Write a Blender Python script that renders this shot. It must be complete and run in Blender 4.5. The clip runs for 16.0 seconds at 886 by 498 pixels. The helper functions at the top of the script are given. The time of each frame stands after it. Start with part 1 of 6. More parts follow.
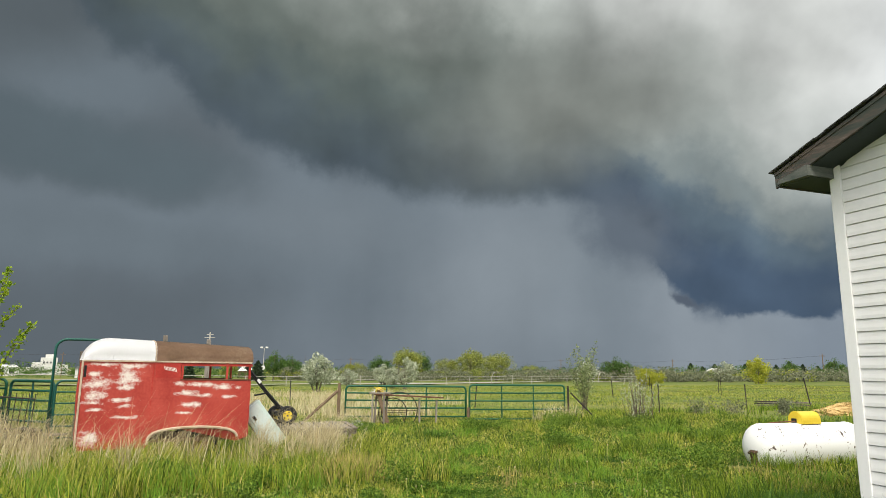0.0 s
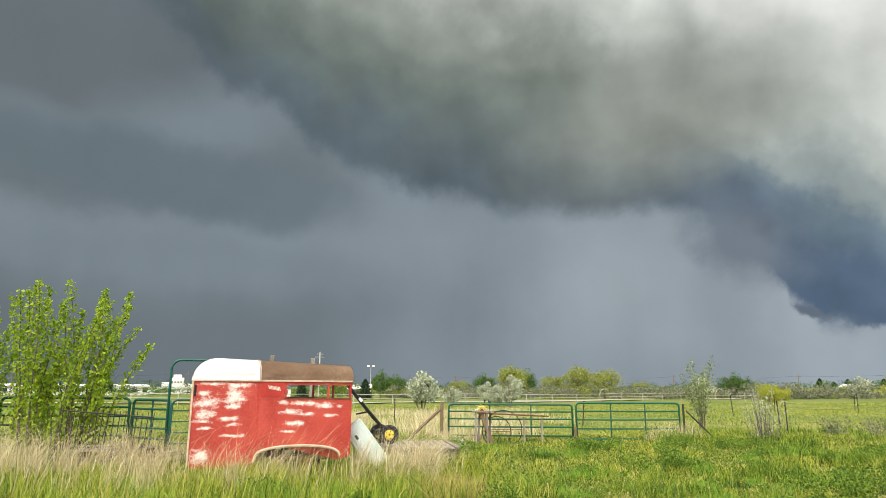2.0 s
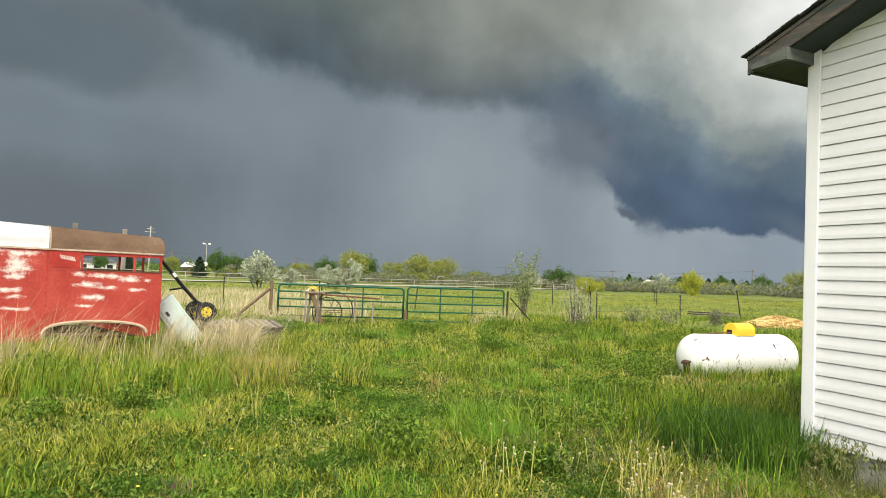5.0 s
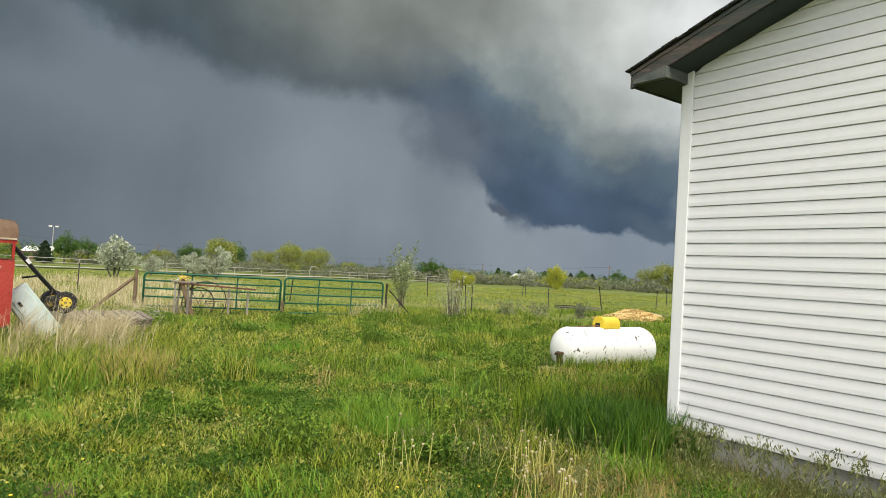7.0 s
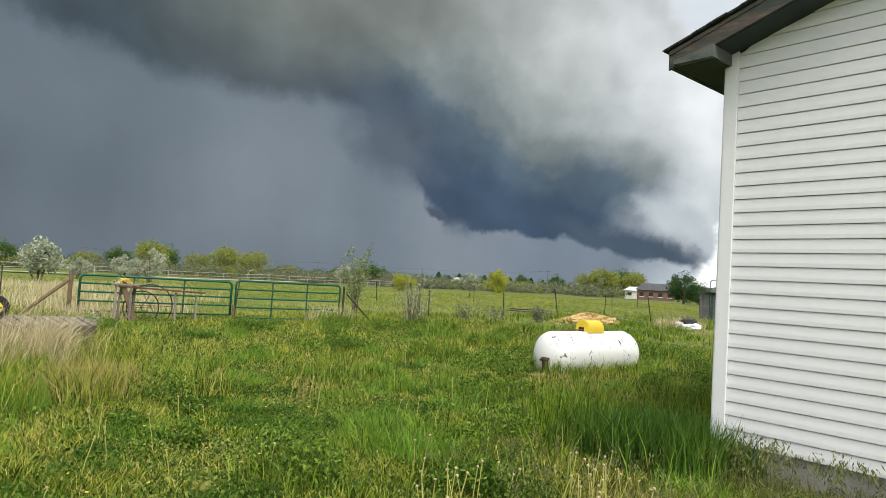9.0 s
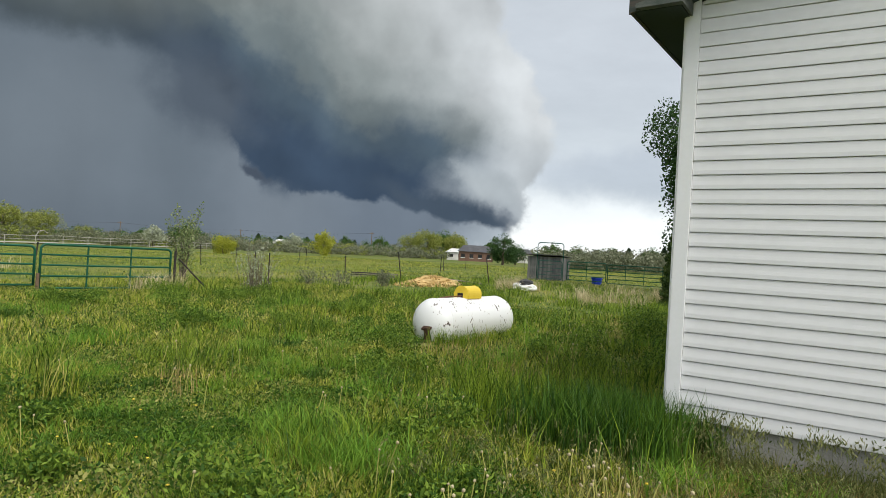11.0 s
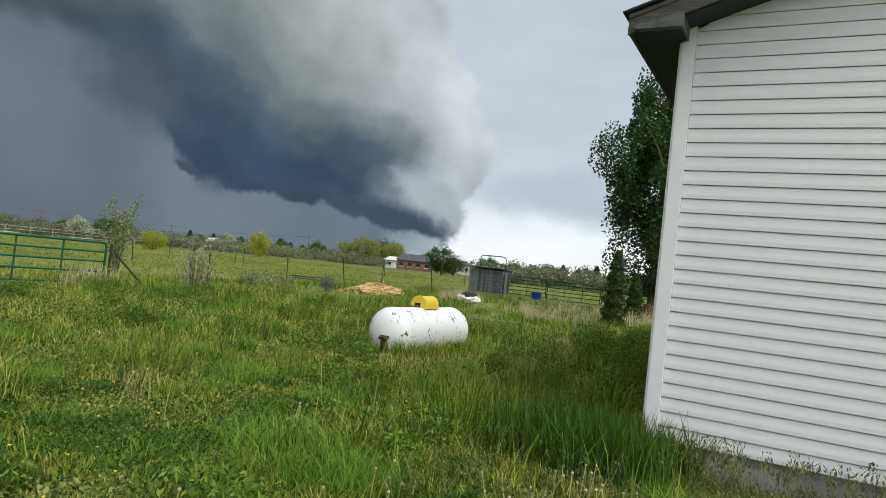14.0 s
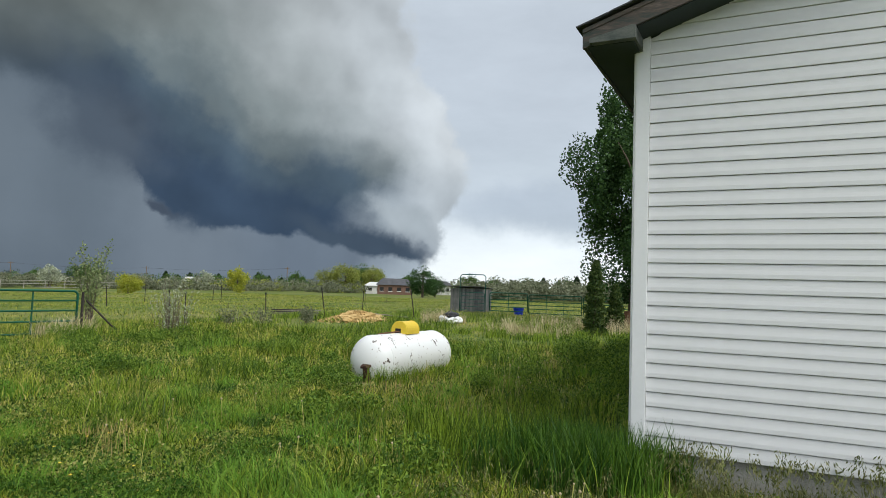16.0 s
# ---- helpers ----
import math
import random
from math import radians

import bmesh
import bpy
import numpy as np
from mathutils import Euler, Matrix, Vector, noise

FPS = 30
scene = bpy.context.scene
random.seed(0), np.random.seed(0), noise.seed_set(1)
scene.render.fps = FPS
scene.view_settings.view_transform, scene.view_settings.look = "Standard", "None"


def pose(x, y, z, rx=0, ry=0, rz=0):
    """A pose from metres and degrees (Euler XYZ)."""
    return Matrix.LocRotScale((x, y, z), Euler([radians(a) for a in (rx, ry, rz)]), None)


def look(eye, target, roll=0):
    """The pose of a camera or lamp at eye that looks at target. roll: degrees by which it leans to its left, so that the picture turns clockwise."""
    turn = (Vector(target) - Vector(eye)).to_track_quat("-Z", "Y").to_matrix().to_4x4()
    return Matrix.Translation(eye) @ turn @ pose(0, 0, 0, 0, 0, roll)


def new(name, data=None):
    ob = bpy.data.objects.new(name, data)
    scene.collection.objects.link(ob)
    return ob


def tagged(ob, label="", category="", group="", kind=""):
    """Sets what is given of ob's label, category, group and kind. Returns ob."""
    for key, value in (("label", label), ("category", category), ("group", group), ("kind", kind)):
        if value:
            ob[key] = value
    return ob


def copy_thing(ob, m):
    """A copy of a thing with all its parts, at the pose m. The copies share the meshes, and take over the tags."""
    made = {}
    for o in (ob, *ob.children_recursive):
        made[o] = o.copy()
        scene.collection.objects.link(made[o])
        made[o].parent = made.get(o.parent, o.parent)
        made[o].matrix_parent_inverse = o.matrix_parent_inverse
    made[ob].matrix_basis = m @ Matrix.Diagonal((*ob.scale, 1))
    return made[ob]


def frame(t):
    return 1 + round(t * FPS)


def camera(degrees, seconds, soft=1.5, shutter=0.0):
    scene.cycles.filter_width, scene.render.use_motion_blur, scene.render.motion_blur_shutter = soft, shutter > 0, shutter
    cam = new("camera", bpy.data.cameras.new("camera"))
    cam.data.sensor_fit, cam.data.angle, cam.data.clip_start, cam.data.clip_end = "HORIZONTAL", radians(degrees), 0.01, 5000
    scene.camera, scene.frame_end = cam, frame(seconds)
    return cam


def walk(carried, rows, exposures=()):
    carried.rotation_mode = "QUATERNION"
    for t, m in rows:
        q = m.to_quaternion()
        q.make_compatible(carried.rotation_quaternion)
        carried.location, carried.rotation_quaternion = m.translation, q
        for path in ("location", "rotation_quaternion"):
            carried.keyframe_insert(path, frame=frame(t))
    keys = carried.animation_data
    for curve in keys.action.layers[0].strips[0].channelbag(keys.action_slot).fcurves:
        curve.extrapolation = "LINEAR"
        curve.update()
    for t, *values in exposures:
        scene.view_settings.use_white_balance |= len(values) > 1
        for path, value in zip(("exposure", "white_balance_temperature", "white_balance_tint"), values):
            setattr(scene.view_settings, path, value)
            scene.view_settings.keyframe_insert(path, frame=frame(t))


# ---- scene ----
cam = camera(67.8, 16.0, soft=0.2)
PATH = [
    (0, (5.194, -6.448, 1.753), (3.342, -5.784, 2.115), 0.6),
    (0.5, (5.267, -6.48, 1.738), (3.35, -6.049, 2.113), 0.3),
    (1, (5.14, -6.506, 1.767), (3.206, -6.149, 2.13), -0.1),
    (1.5, (5.046, -6.461, 1.743), (3.11, -6.128, 2.117), 0.2),
    (2, (4.829, -6.257, 1.759), (2.906, -5.889, 2.169), 0.3),
    (2.5, (4.767, -6.258, 1.705), (2.863, -5.747, 2.041), -1.5),
    (3, (4.48, -5.957, 1.743), (2.586, -5.39, 2.048), 0.1),
    (3.5, (4.407, -5.812, 1.722), (2.506, -5.234, 1.95), 3.9),
    (4, (4.353, -5.755, 1.729), (2.462, -5.122, 1.893), 2.3),
    (4.5, (4.338, -5.751, 1.734), (2.48, -5.019, 1.838), 2.3),
    (5, (4.328, -5.79, 1.702), (2.507, -4.968, 1.782), 2.5),
    (5.2, (4.345, -5.764, 1.714), (2.539, -4.908, 1.796), 2.9),
    (7.3, (4.252, -6.058, 1.724), (2.63, -4.891, 1.798), 3.4),
    (7.5, (4.324, -5.957, 1.708), (2.673, -4.832, 1.789), 2.0),
    (8, (4.036, -5.945, 1.66), (2.383, -4.82, 1.699), 4.7),
    (8.2, (3.842, -5.991, 1.684), (2.202, -4.848, 1.765), 3.1),
    (10.5, (1.846, -6.232, 1.476), (0.617, -4.654, 1.45), 7.2),
    (11, (1.56, -6.1, 1.615), (0.45, -4.435, 1.63), 3.4),
    (11.5, (1.402, -6.098, 1.6), (0.391, -4.375, 1.681), 3.4),
    (12, (1.108, -6.068, 1.578), (0.044, -4.375, 1.601), 3.8),
    (12.5, (1.009, -6.131, 1.612), (-0.155, -4.504, 1.632), 5.5),
    (13, (1.018, -6.191, 1.585), (-0.135, -4.557, 1.637), 7.3),
    (13.5, (1.05, -6.103, 1.558), (-0.036, -4.425, 1.613), 7.1),
    (14, (1.084, -6.187, 1.589), (0.137, -4.427, 1.647), 6.3),
    (14.5, (1.06, -6.113, 1.621), (0.197, -4.31, 1.699), 4.8),
    (15, (1.064, -6.161, 1.633), (0.188, -4.365, 1.718), 3.4),
    (15.5, (1.1, -6.1, 1.63), (0.217, -4.309, 1.742), 2.1),
    (16, (1.12, -6.118, 1.626), (0.226, -4.333, 1.752), 2.0),
]
walk(cam, [(t, look(eye, target, roll)) for t, eye, target, roll in PATH],
     exposures=((0, 0.52, 6700, 10), (0.6, 0.75, 6750, 10), (1.5, 0.88, 6800, 10), (2.5, 0.95, 6850, 10), (3.7, 0.98, 6850, 10), (4.5, 0.97, 6850, 10), (5.0, 0.78, 6850, 10),
                (7.5, 0.48, 6550, 10), (8.2, 0.40, 6450, 10), (10.4, 0.32, 6450, 10), (11.0, 0.12, 6350, 10), (12.0, 0.0, 6250, 9), (14.0, 0.0, 6200, 9), (16.0, 0.03, 6100, 9)))

# ---- world, sun, exposure ----
world = bpy.data.worlds.new("storm_sky")
scene.world = world
world.use_nodes = True
WT = world.node_tree
WT.nodes.clear()


class N:
    """A value in the world's node tree, with arithmetic."""

    def __init__(self, sock):
        self.s = sock

    def op(self, o, other=None, third=None):
        n = WT.nodes.new("ShaderNodeMath")
        n.operation = o
        for i, v in enumerate((self, other, third)):
            if v is None:
                continue
            if isinstance(v, N):
                WT.links.new(v.s, n.inputs[i])
            else:
                n.inputs[i].default_value = v
        return N(n.outputs[0])

    def __add__(self, o): return self.op("ADD", o)
    def __sub__(self, o): return self.op("SUBTRACT", o)
    def __mul__(self, o): return self.op("MULTIPLY", o)
    def __truediv__(self, o): return self.op("DIVIDE", o)


def step(x, lo, hi):
    n = WT.nodes.new("ShaderNodeMapRange")
    n.interpolation_type = "SMOOTHSTEP"
    WT.links.new(x.s, n.inputs[0])
    n.inputs[1].default_value, n.inputs[2].default_value = min(lo, hi), max(lo, hi)
    n.inputs[3].default_value, n.inputs[4].default_value = (0, 1) if lo < hi else (1, 0)
    return N(n.outputs[0])


def lerp(fac, a, b):
    n = WT.nodes.new("ShaderNodeMix")
    n.data_type = "RGBA"
    WT.links.new(fac.s, n.inputs[0])
    for i, v in ((6, a), (7, b)):
        if isinstance(v, N):
            WT.links.new(v.s, n.inputs[i])
        else:
            n.inputs[i].default_value = (*v, 1)
    return N(n.outputs[2])


def sky_noise(scale, detail, rough=0.55, stretch=1.0, shift=(0, 0, 0)):
    m = WT.nodes.new("ShaderNodeMapping")
    m.inputs["Scale"].default_value = (1, 1, stretch)
    m.inputs["Location"].default_value = shift
    WT.links.new(GEN, m.inputs[0])
    n = WT.nodes.new("ShaderNodeTexNoise")
    n.inputs["Scale"].default_value, n.inputs["Detail"].default_value, n.inputs["Roughness"].default_value = scale, detail, rough
    WT.links.new(m.outputs[0], n.inputs["Vector"])
    sp = WT.nodes.new("ShaderNodeSeparateColor")
    WT.links.new(n.outputs["Color"], sp.inputs[0])
    return N(sp.outputs[0]) - 0.5, N(sp.outputs[1]) - 0.5, N(sp.outputs[2]) - 0.5


GEN = WT.nodes.new("ShaderNodeTexCoord").outputs["Generated"]
_sep = WT.nodes.new("ShaderNodeSeparateXYZ")
WT.links.new(GEN, _sep.inputs[0])
dx, dy, dz = (N(o) for o in _sep.outputs)
az = (dx * -1.0).op("ARCTAN2", dy) * (180 / math.pi) + 0.45
el = dz.op("ARCSINE") * (180 / math.pi)
b1, b2, b3 = sky_noise(2.6, 3)
s1, s2, s3 = sky_noise(9.0, 6, 0.6)
u = az + b1 * 9.0 + s1 * 5.0
v = el + b2 * 5.0 + s2 * 3.2
t1, t2, t3 = sky_noise(24.0, 5, 0.6)
uf = az + s1 * 7.0 + b1 * 3.0 + t1 * 2.2       # crisper, for cloud rims
vf = el + s2 * 3.4 + b2 * 1.5 + t2 * 1.5


def blob(cu, cv, a, b, turn=0.0, soft=0.5, fine=False):
    x, y = ((uf, vf) if fine else (u, v))
    x, y = x - cu, y - cv
    c, s = math.cos(radians(turn)), math.sin(radians(turn))
    p, q = (x * c + y * s) / a, (y * c - x * s) / b
    d = (p * p + q * q).op("SQRT")
    return step(d, 1 + soft, 1 - soft)


# clear, pale sky ahead of and behind the storm, over the Nishita blue
air = WT.nodes.new("ShaderNodeTexSky")
air.sky_type, air.sun_disc = "NISHITA", False
air.sun_elevation, air.sun_rotation = radians(50), radians(105)
tint = WT.nodes.new("ShaderNodeMix")
tint.data_type = "RGBA"
tint.inputs[0].default_value = 0.02
WT.links.new(air.outputs[0], tint.inputs[7])
pale = lerp(step(el, 2.0, 12.0), (0.88, 0.90, 0.90), (0.54, 0.575, 0.585))
pale = lerp(step(el, 14.0, 45.0), pale, (0.84, 0.88, 0.91))
pale = lerp(step(az.op("ABSOLUTE"), 60.0, 110.0), pale, (0.98, 1.0, 1.02))
pale = lerp(blob(17, 7.0, 12, 2.1, 4, 0.55, True), pale, (0.43, 0.465, 0.51))
pale = lerp(blob(17, 19, 18, 10, 0, 0.8), pale, (0.53, 0.555, 0.57))
veil = sky_noise(5.0, 6, 0.6, 3.0)[0] * 0.34 + 1.0
vs = WT.nodes.new("ShaderNodeVectorMath")
vs.operation = "SCALE"
WT.links.new(pale.s, vs.inputs[0])
WT.links.new(veil.s, vs.inputs["Scale"])
WT.links.new(vs.outputs[0], tint.inputs[6])
sky = N(tint.outputs[2])

# the storm: rain below, a dark base, and a deck that brightens upwards
def height_line(rows):
    """An elevation that follows the azimuth, through (azimuth, elevation) rows."""
    n = WT.nodes.new("ShaderNodeValToRGB")
    n.color_ramp.interpolation = "EASE"
    while len(n.color_ramp.elements) < len(rows):
        n.color_ramp.elements.new(0.5)
    for e, (p, h) in zip(n.color_ramp.elements, rows):
        e.position, e.color = p / 180, (h / 40, h / 40, h / 40, 1)
    WT.links.new((uf / 180.0).s, n.inputs[0])
    sp = WT.nodes.new("ShaderNodeSeparateColor")
    WT.links.new(n.outputs[0], sp.inputs[0])
    return N(sp.outputs[0]) * 40.0


def shades(x, rows):
    n = WT.nodes.new("ShaderNodeValToRGB")
    n.color_ramp.interpolation = "EASE"
    while len(n.color_ramp.elements) < len(rows):
        n.color_ramp.elements.new(0.5)
    for e, (p, c) in zip(n.color_ramp.elements, rows):
        e.position, e.color = p, (*c, 1)
    WT.links.new(x.s, n.inputs[0])
    return N(n.outputs[0])


base = height_line(((0, 1.0), (28, 2.1), (33, 2.8), (37, 3.6), (41.5, 3.75), (46, 4.2), (49.2, 5.05), (50.9, 6.6), (52.7, 9.4), (55.3, 12.4), (60, 14.4), (66, 14.8), (72, 15.5), (80, 16.6),
                    (88, 18.8), (98, 24.0), (106, 30.0), (116, 34), (130, 36), (180, 36)))
light_line = height_line(((0, 8.0), (26, 9.6), (39, 13.6), (51, 18.5), (60, 23), (70, 26.5), (80, 28), (90, 31), (100, 35), (115, 39.5), (180, 39.8)))
b4, b5, b6 = sky_noise(5.0, 5, 0.55)
depth = (v - base) / (light_line - base) + b4 * 0.66 + s3 * 0.30 + t3 * 0.09
depth = depth / 2.0
over_core = shades(depth, ((0.0, (0.044, 0.069, 0.108)), (0.17, (0.046, 0.072, 0.112)), (0.31, (0.073, 0.105, 0.136)), (0.42, (0.150, 0.182, 0.190)),
                           (0.55, (0.265, 0.298, 0.295)), (0.70, (0.36, 0.388, 0.384)), (1.0, (0.43, 0.452, 0.450))))
over_left = shades(depth, ((0.0, (0.056, 0.076, 0.094)), (0.15, (0.058, 0.078, 0.090)), (0.30, (0.069, 0.089, 0.089)), (0.45, (0.098, 0.119, 0.112)),
                           (0.60, (0.142, 0.164, 0.156)), (0.8, (0.25, 0.275, 0.265)), (1.0, (0.34, 0.37, 0.36))))
cloud = lerp(step(u, 50.0, 63.0), over_core, over_left)
cloud = lerp(blob(57, 22.5, 12, 5.0, -8, 0.9), cloud, (0.150, 0.167, 0.158))
cloud = lerp(blob(31.8, 7.6, 3.6, 2.2, -35, 0.7), cloud, (0.30, 0.34, 0.37))
cloud = lerp(step(u, 41.0, 29.0) * step(v, 9.5, 15.0), cloud, (0.56, 0.59, 0.60))
cloud = lerp(blob(27.4, 7.6, 4.0, 5.0, 0, 0.7), cloud, (0.52, 0.56, 0.58))
cloud = lerp(blob(31.0, 6.2, 2.6, 1.3, 25, 0.6, True), cloud, (0.40, 0.44, 0.46))
cloud = lerp(blob(34.5, 4.0, 6.0, 1.1, 12, 0.5, True), cloud, (0.060, 0.085, 0.118))
cloud = lerp(step(u, 32.5, 26.0) * step(v, 8.0, 13.0), cloud, (0.66, 0.685, 0.69))
rain = lerp(step(v, 1.0, 9.0), (0.127, 0.156, 0.185), (0.115, 0.144, 0.172))
rain = lerp(step(u, 58, 50), rain, (0.173, 0.206, 0.240))
rain = lerp(step(u, 48, 40), rain, (0.151, 0.185, 0.226))
rain = lerp(step(u, 35.5, 30.5), rain, (0.390, 0.440, 0.48))
rain = lerp(blob(65, 8.5, 7, 7, 20, 0.9), rain, (0.164, 0.196, 0.226))
rain = lerp(step(u, 76, 98) * step(v, 13.0, 5.0), rain, (0.076, 0.094, 0.111))
rain = lerp(step(u, 84, 94) * step(v, 11.5, 15.0), rain, (0.078, 0.097, 0.114))
rain = lerp(blob(110, 25, 12, 6, 0, 0.8), rain, (0.070, 0.087, 0.100))
rain = lerp(blob(101, 21.4, 8.0, 3.0, -15, 0.9), rain, (0.103, 0.130, 0.154))
rain = lerp(blob(109, 18.4, 7.0, 1.5, 10, 0.8), rain, (0.098, 0.122, 0.145))
rain = lerp(blob(104, 16.6, 14, 3.0, 5, 0.45, True), rain, (0.072, 0.096, 0.113))
rain = lerp(blob(101, 10.4, 15, 1.8, 3, 0.8), rain, (0.101, 0.127, 0.150))
rain = lerp(blob(82, 12.5, 8, 3.0, 0, 0.9), rain, (0.122, 0.150, 0.176))
edge = lerp(step(u, 45, 51), step(vf - base, -0.15, 0.55) * 1.0, step(vf - base, -1.3, 1.1) * 1.0)
edge_sep = WT.nodes.new("ShaderNodeSeparateColor")
WT.links.new(edge.s, edge_sep.inputs[0])
deck = lerp(N(edge_sep.outputs[0]), rain, cloud)
deck = lerp(blob(54.2, 11.6, 4.6, 2.8, 20, 0.6, True), deck, (0.082, 0.104, 0.132))
deck = lerp(blob(50.0, 5.5, 1.1, 0.42, 14, 0.6, True), deck, (0.062, 0.080, 0.108))
grain = sky_noise(6.0, 7, 0.62)[0]
streak = sky_noise(7.0, 3, 0.5, 0.12)[1] * step(v, 14.0, 8.0)
# billows: relief of the cloud lit from ahead of the storm
relief = (sky_noise(6.0, 2, 0.45)[0] - sky_noise(6.0, 2, 0.45, 1.0, (0.04, 0.02, 0.035))[0]) * 0.8
relief = relief + (sky_noise(15.0, 3, 0.5)[1] - sky_noise(15.0, 3, 0.5, 1.0, (0.014, 0.008, 0.013))[1]) * 0.35
gain = (grain * 0.24) + (streak * 0.30) + relief * step(v - base, -3.0, 4.0) + 1.0
g = WT.nodes.new("ShaderNodeVectorMath")
g.operation = "SCALE"
WT.links.new(deck.s, g.inputs[0])
WT.links.new(gain.s, g.inputs["Scale"])
deck = N(g.outputs[0])
# the rim runs from the horizon up and to the left; far behind, the sky is open
rim = (vf - 10.5).op("ABSOLUTE") * 0.40
storm = step(uf - rim, 24.7, 26.0) * step(az, 176.0, 140.0) * step(el, 62.0, 38.0) * step(uf + vf * 0.9, 29.4, 32.4)
sky = lerp(storm, sky, deck)
bg = WT.nodes.new("ShaderNodeBackground")
bg.inputs["Strength"].default_value = 1.0
WT.links.new(sky.s, bg.inputs[0])
out = WT.nodes.new("ShaderNodeOutputWorld")
WT.links.new(bg.outputs[0], out.inputs[0])

sun = new("sun", bpy.data.lights.new("sun", "SUN"))
sun.data.energy, sun.data.angle, sun.data.color = 2.3, radians(24), (1.0, 0.95, 0.86)
sun.matrix_world = look((0, 0, 30), (-0.92 * 20, 0.39 * 20, 30 - 1.19 * 20))
scene.view_settings.exposure = 0.0


# ---- materials ----
def material(name, ramp, scale=3.0, rough=0.8, metal=0.0, bump=0.0, bump_scale=40.0, fine=30.0, mix=0.35, vary=0.0, island=0.0,
             through_light=0.0, stretch=(1, 1, 1), spec=0.3):
    """Two scales of noise drive a colour ramp; bump gives fine relief. ramp: (position, rgb) rows."""
    m = bpy.data.materials.new(name)
    m.use_nodes = True
    t = m.node_tree
    b = t.nodes["Principled BSDF"]
    b.inputs["Roughness"].default_value, b.inputs["Metallic"].default_value = rough, metal
    b.inputs["Specular IOR Level"].default_value = spec
    co = t.nodes.new("ShaderNodeTexCoord")
    mp = t.nodes.new("ShaderNodeMapping")
    mp.inputs["Scale"].default_value = stretch
    t.links.new(co.outputs["Object"], mp.inputs[0])

    def noise_at(s, d):
        n = t.nodes.new("ShaderNodeTexNoise")
        n.inputs["Scale"].default_value, n.inputs["Detail"].default_value = s, d
        t.links.new(mp.outputs[0], n.inputs["Vector"])
        return n.outputs[0]

    def calc(op, a, c):
        n = t.nodes.new("ShaderNodeMath")
        n.operation = op
        for i, w in enumerate((a, c)):
            if isinstance(w, float):
                n.inputs[i].default_value = w
            else:
                t.links.new(w, n.inputs[i])
        return n.outputs[0]

    f = calc("ADD", calc("MULTIPLY", noise_at(scale, 4.0), 1.0 - mix), calc("MULTIPLY", noise_at(fine, 5.0), mix))
    if vary:
        oi = t.nodes.new("ShaderNodeObjectInfo")
        f = calc("ADD", f, calc("MULTIPLY", calc("SUBTRACT", oi.outputs["Random"], 0.5), float(vary)))
    if island:
        ge = t.nodes.new("ShaderNodeNewGeometry")
        f = calc("ADD", f, calc("MULTIPLY", calc("SUBTRACT", ge.outputs["Random Per Island"], 0.5), float(island)))
    cr = t.nodes.new("ShaderNodeValToRGB")
    while len(cr.color_ramp.elements) < len(ramp):
        cr.color_ramp.elements.new(0.5)
    for e, (p, c) in zip(cr.color_ramp.elements, ramp):
        e.position, e.color = p, (*c, 1)
    t.links.new(f, cr.inputs[0])
    t.links.new(cr.outputs[0], b.inputs["Base Color"])
    if bump:
        bn = t.nodes.new("ShaderNodeBump")
        bn.inputs["Strength"].default_value, bn.inputs["Distance"].default_value = bump, 0.02
        t.links.new(noise_at(bump_scale, 6.0), bn.inputs["Height"])
        t.links.new(bn.outputs[0], b.inputs["Normal"])
    if through_light:
        tr = t.nodes.new("ShaderNodeBsdfTranslucent")
        t.links.new(cr.outputs[0], tr.inputs[0])
        ms = t.nodes.new("ShaderNodeMixShader")
        ms.inputs[0].default_value = through_light
        t.links.new(b.outputs[0], ms.inputs[1])
        t.links.new(tr.outputs[0], ms.inputs[2])
        t.links.new(ms.outputs[0], t.nodes["Material Output"].inputs[0])
    return m


def plain(name, lo, hi, **k):
    return material(name, [(0.3, lo), (0.7, hi)], **k)


M_GROUND = material("field_soil", [(0.32, (0.060, 0.085, 0.020)), (0.46, (0.110, 0.150, 0.032)), (0.56, (0.165, 0.178, 0.050)), (0.70, (0.27, 0.225, 0.10))],
                    scale=0.11, fine=2.2, mix=0.42, bump=0.8, bump_scale=5.0, rough=0.95, spec=0.1)
M_GRASS = material("meadow_grass", [(0.12, (0.026, 0.056, 0.005)), (0.42, (0.190, 0.262, 0.021)), (0.68, (0.415, 0.455, 0.050)), (0.98, (0.60, 0.50, 0.17))],
                   scale=0.35, fine=1.7, mix=0.4, island=0.95, rough=0.6, through_light=0.28, spec=0.2)
M_LUSH = plain("lush_grass", (0.040, 0.090, 0.007), (0.26, 0.36, 0.032), scale=1.0, island=0.85, rough=0.5, through_light=0.25, spec=0.25)
# coarse dark green grass, its colour lowered further to stand for shade in the clumps
M_DEEP = plain("coarse_dark_shaded_grass", (0.026, 0.075, 0.008), (0.095, 0.185, 0.018), scale=1.0, island=0.6, rough=0.5, through_light=0.2, spec=0.25)
M_BRIGHT = plain("young_grass", (0.14, 0.30, 0.03), (0.26, 0.42, 0.05), scale=1.0, island=0.5, rough=0.55, through_light=0.4, spec=0.2)
M_STRAW = plain("dry_straw", (0.42, 0.34, 0.18), (0.72, 0.63, 0.40), scale=1.5, island=0.6, rough=0.7, through_light=0.25, spec=0.2)
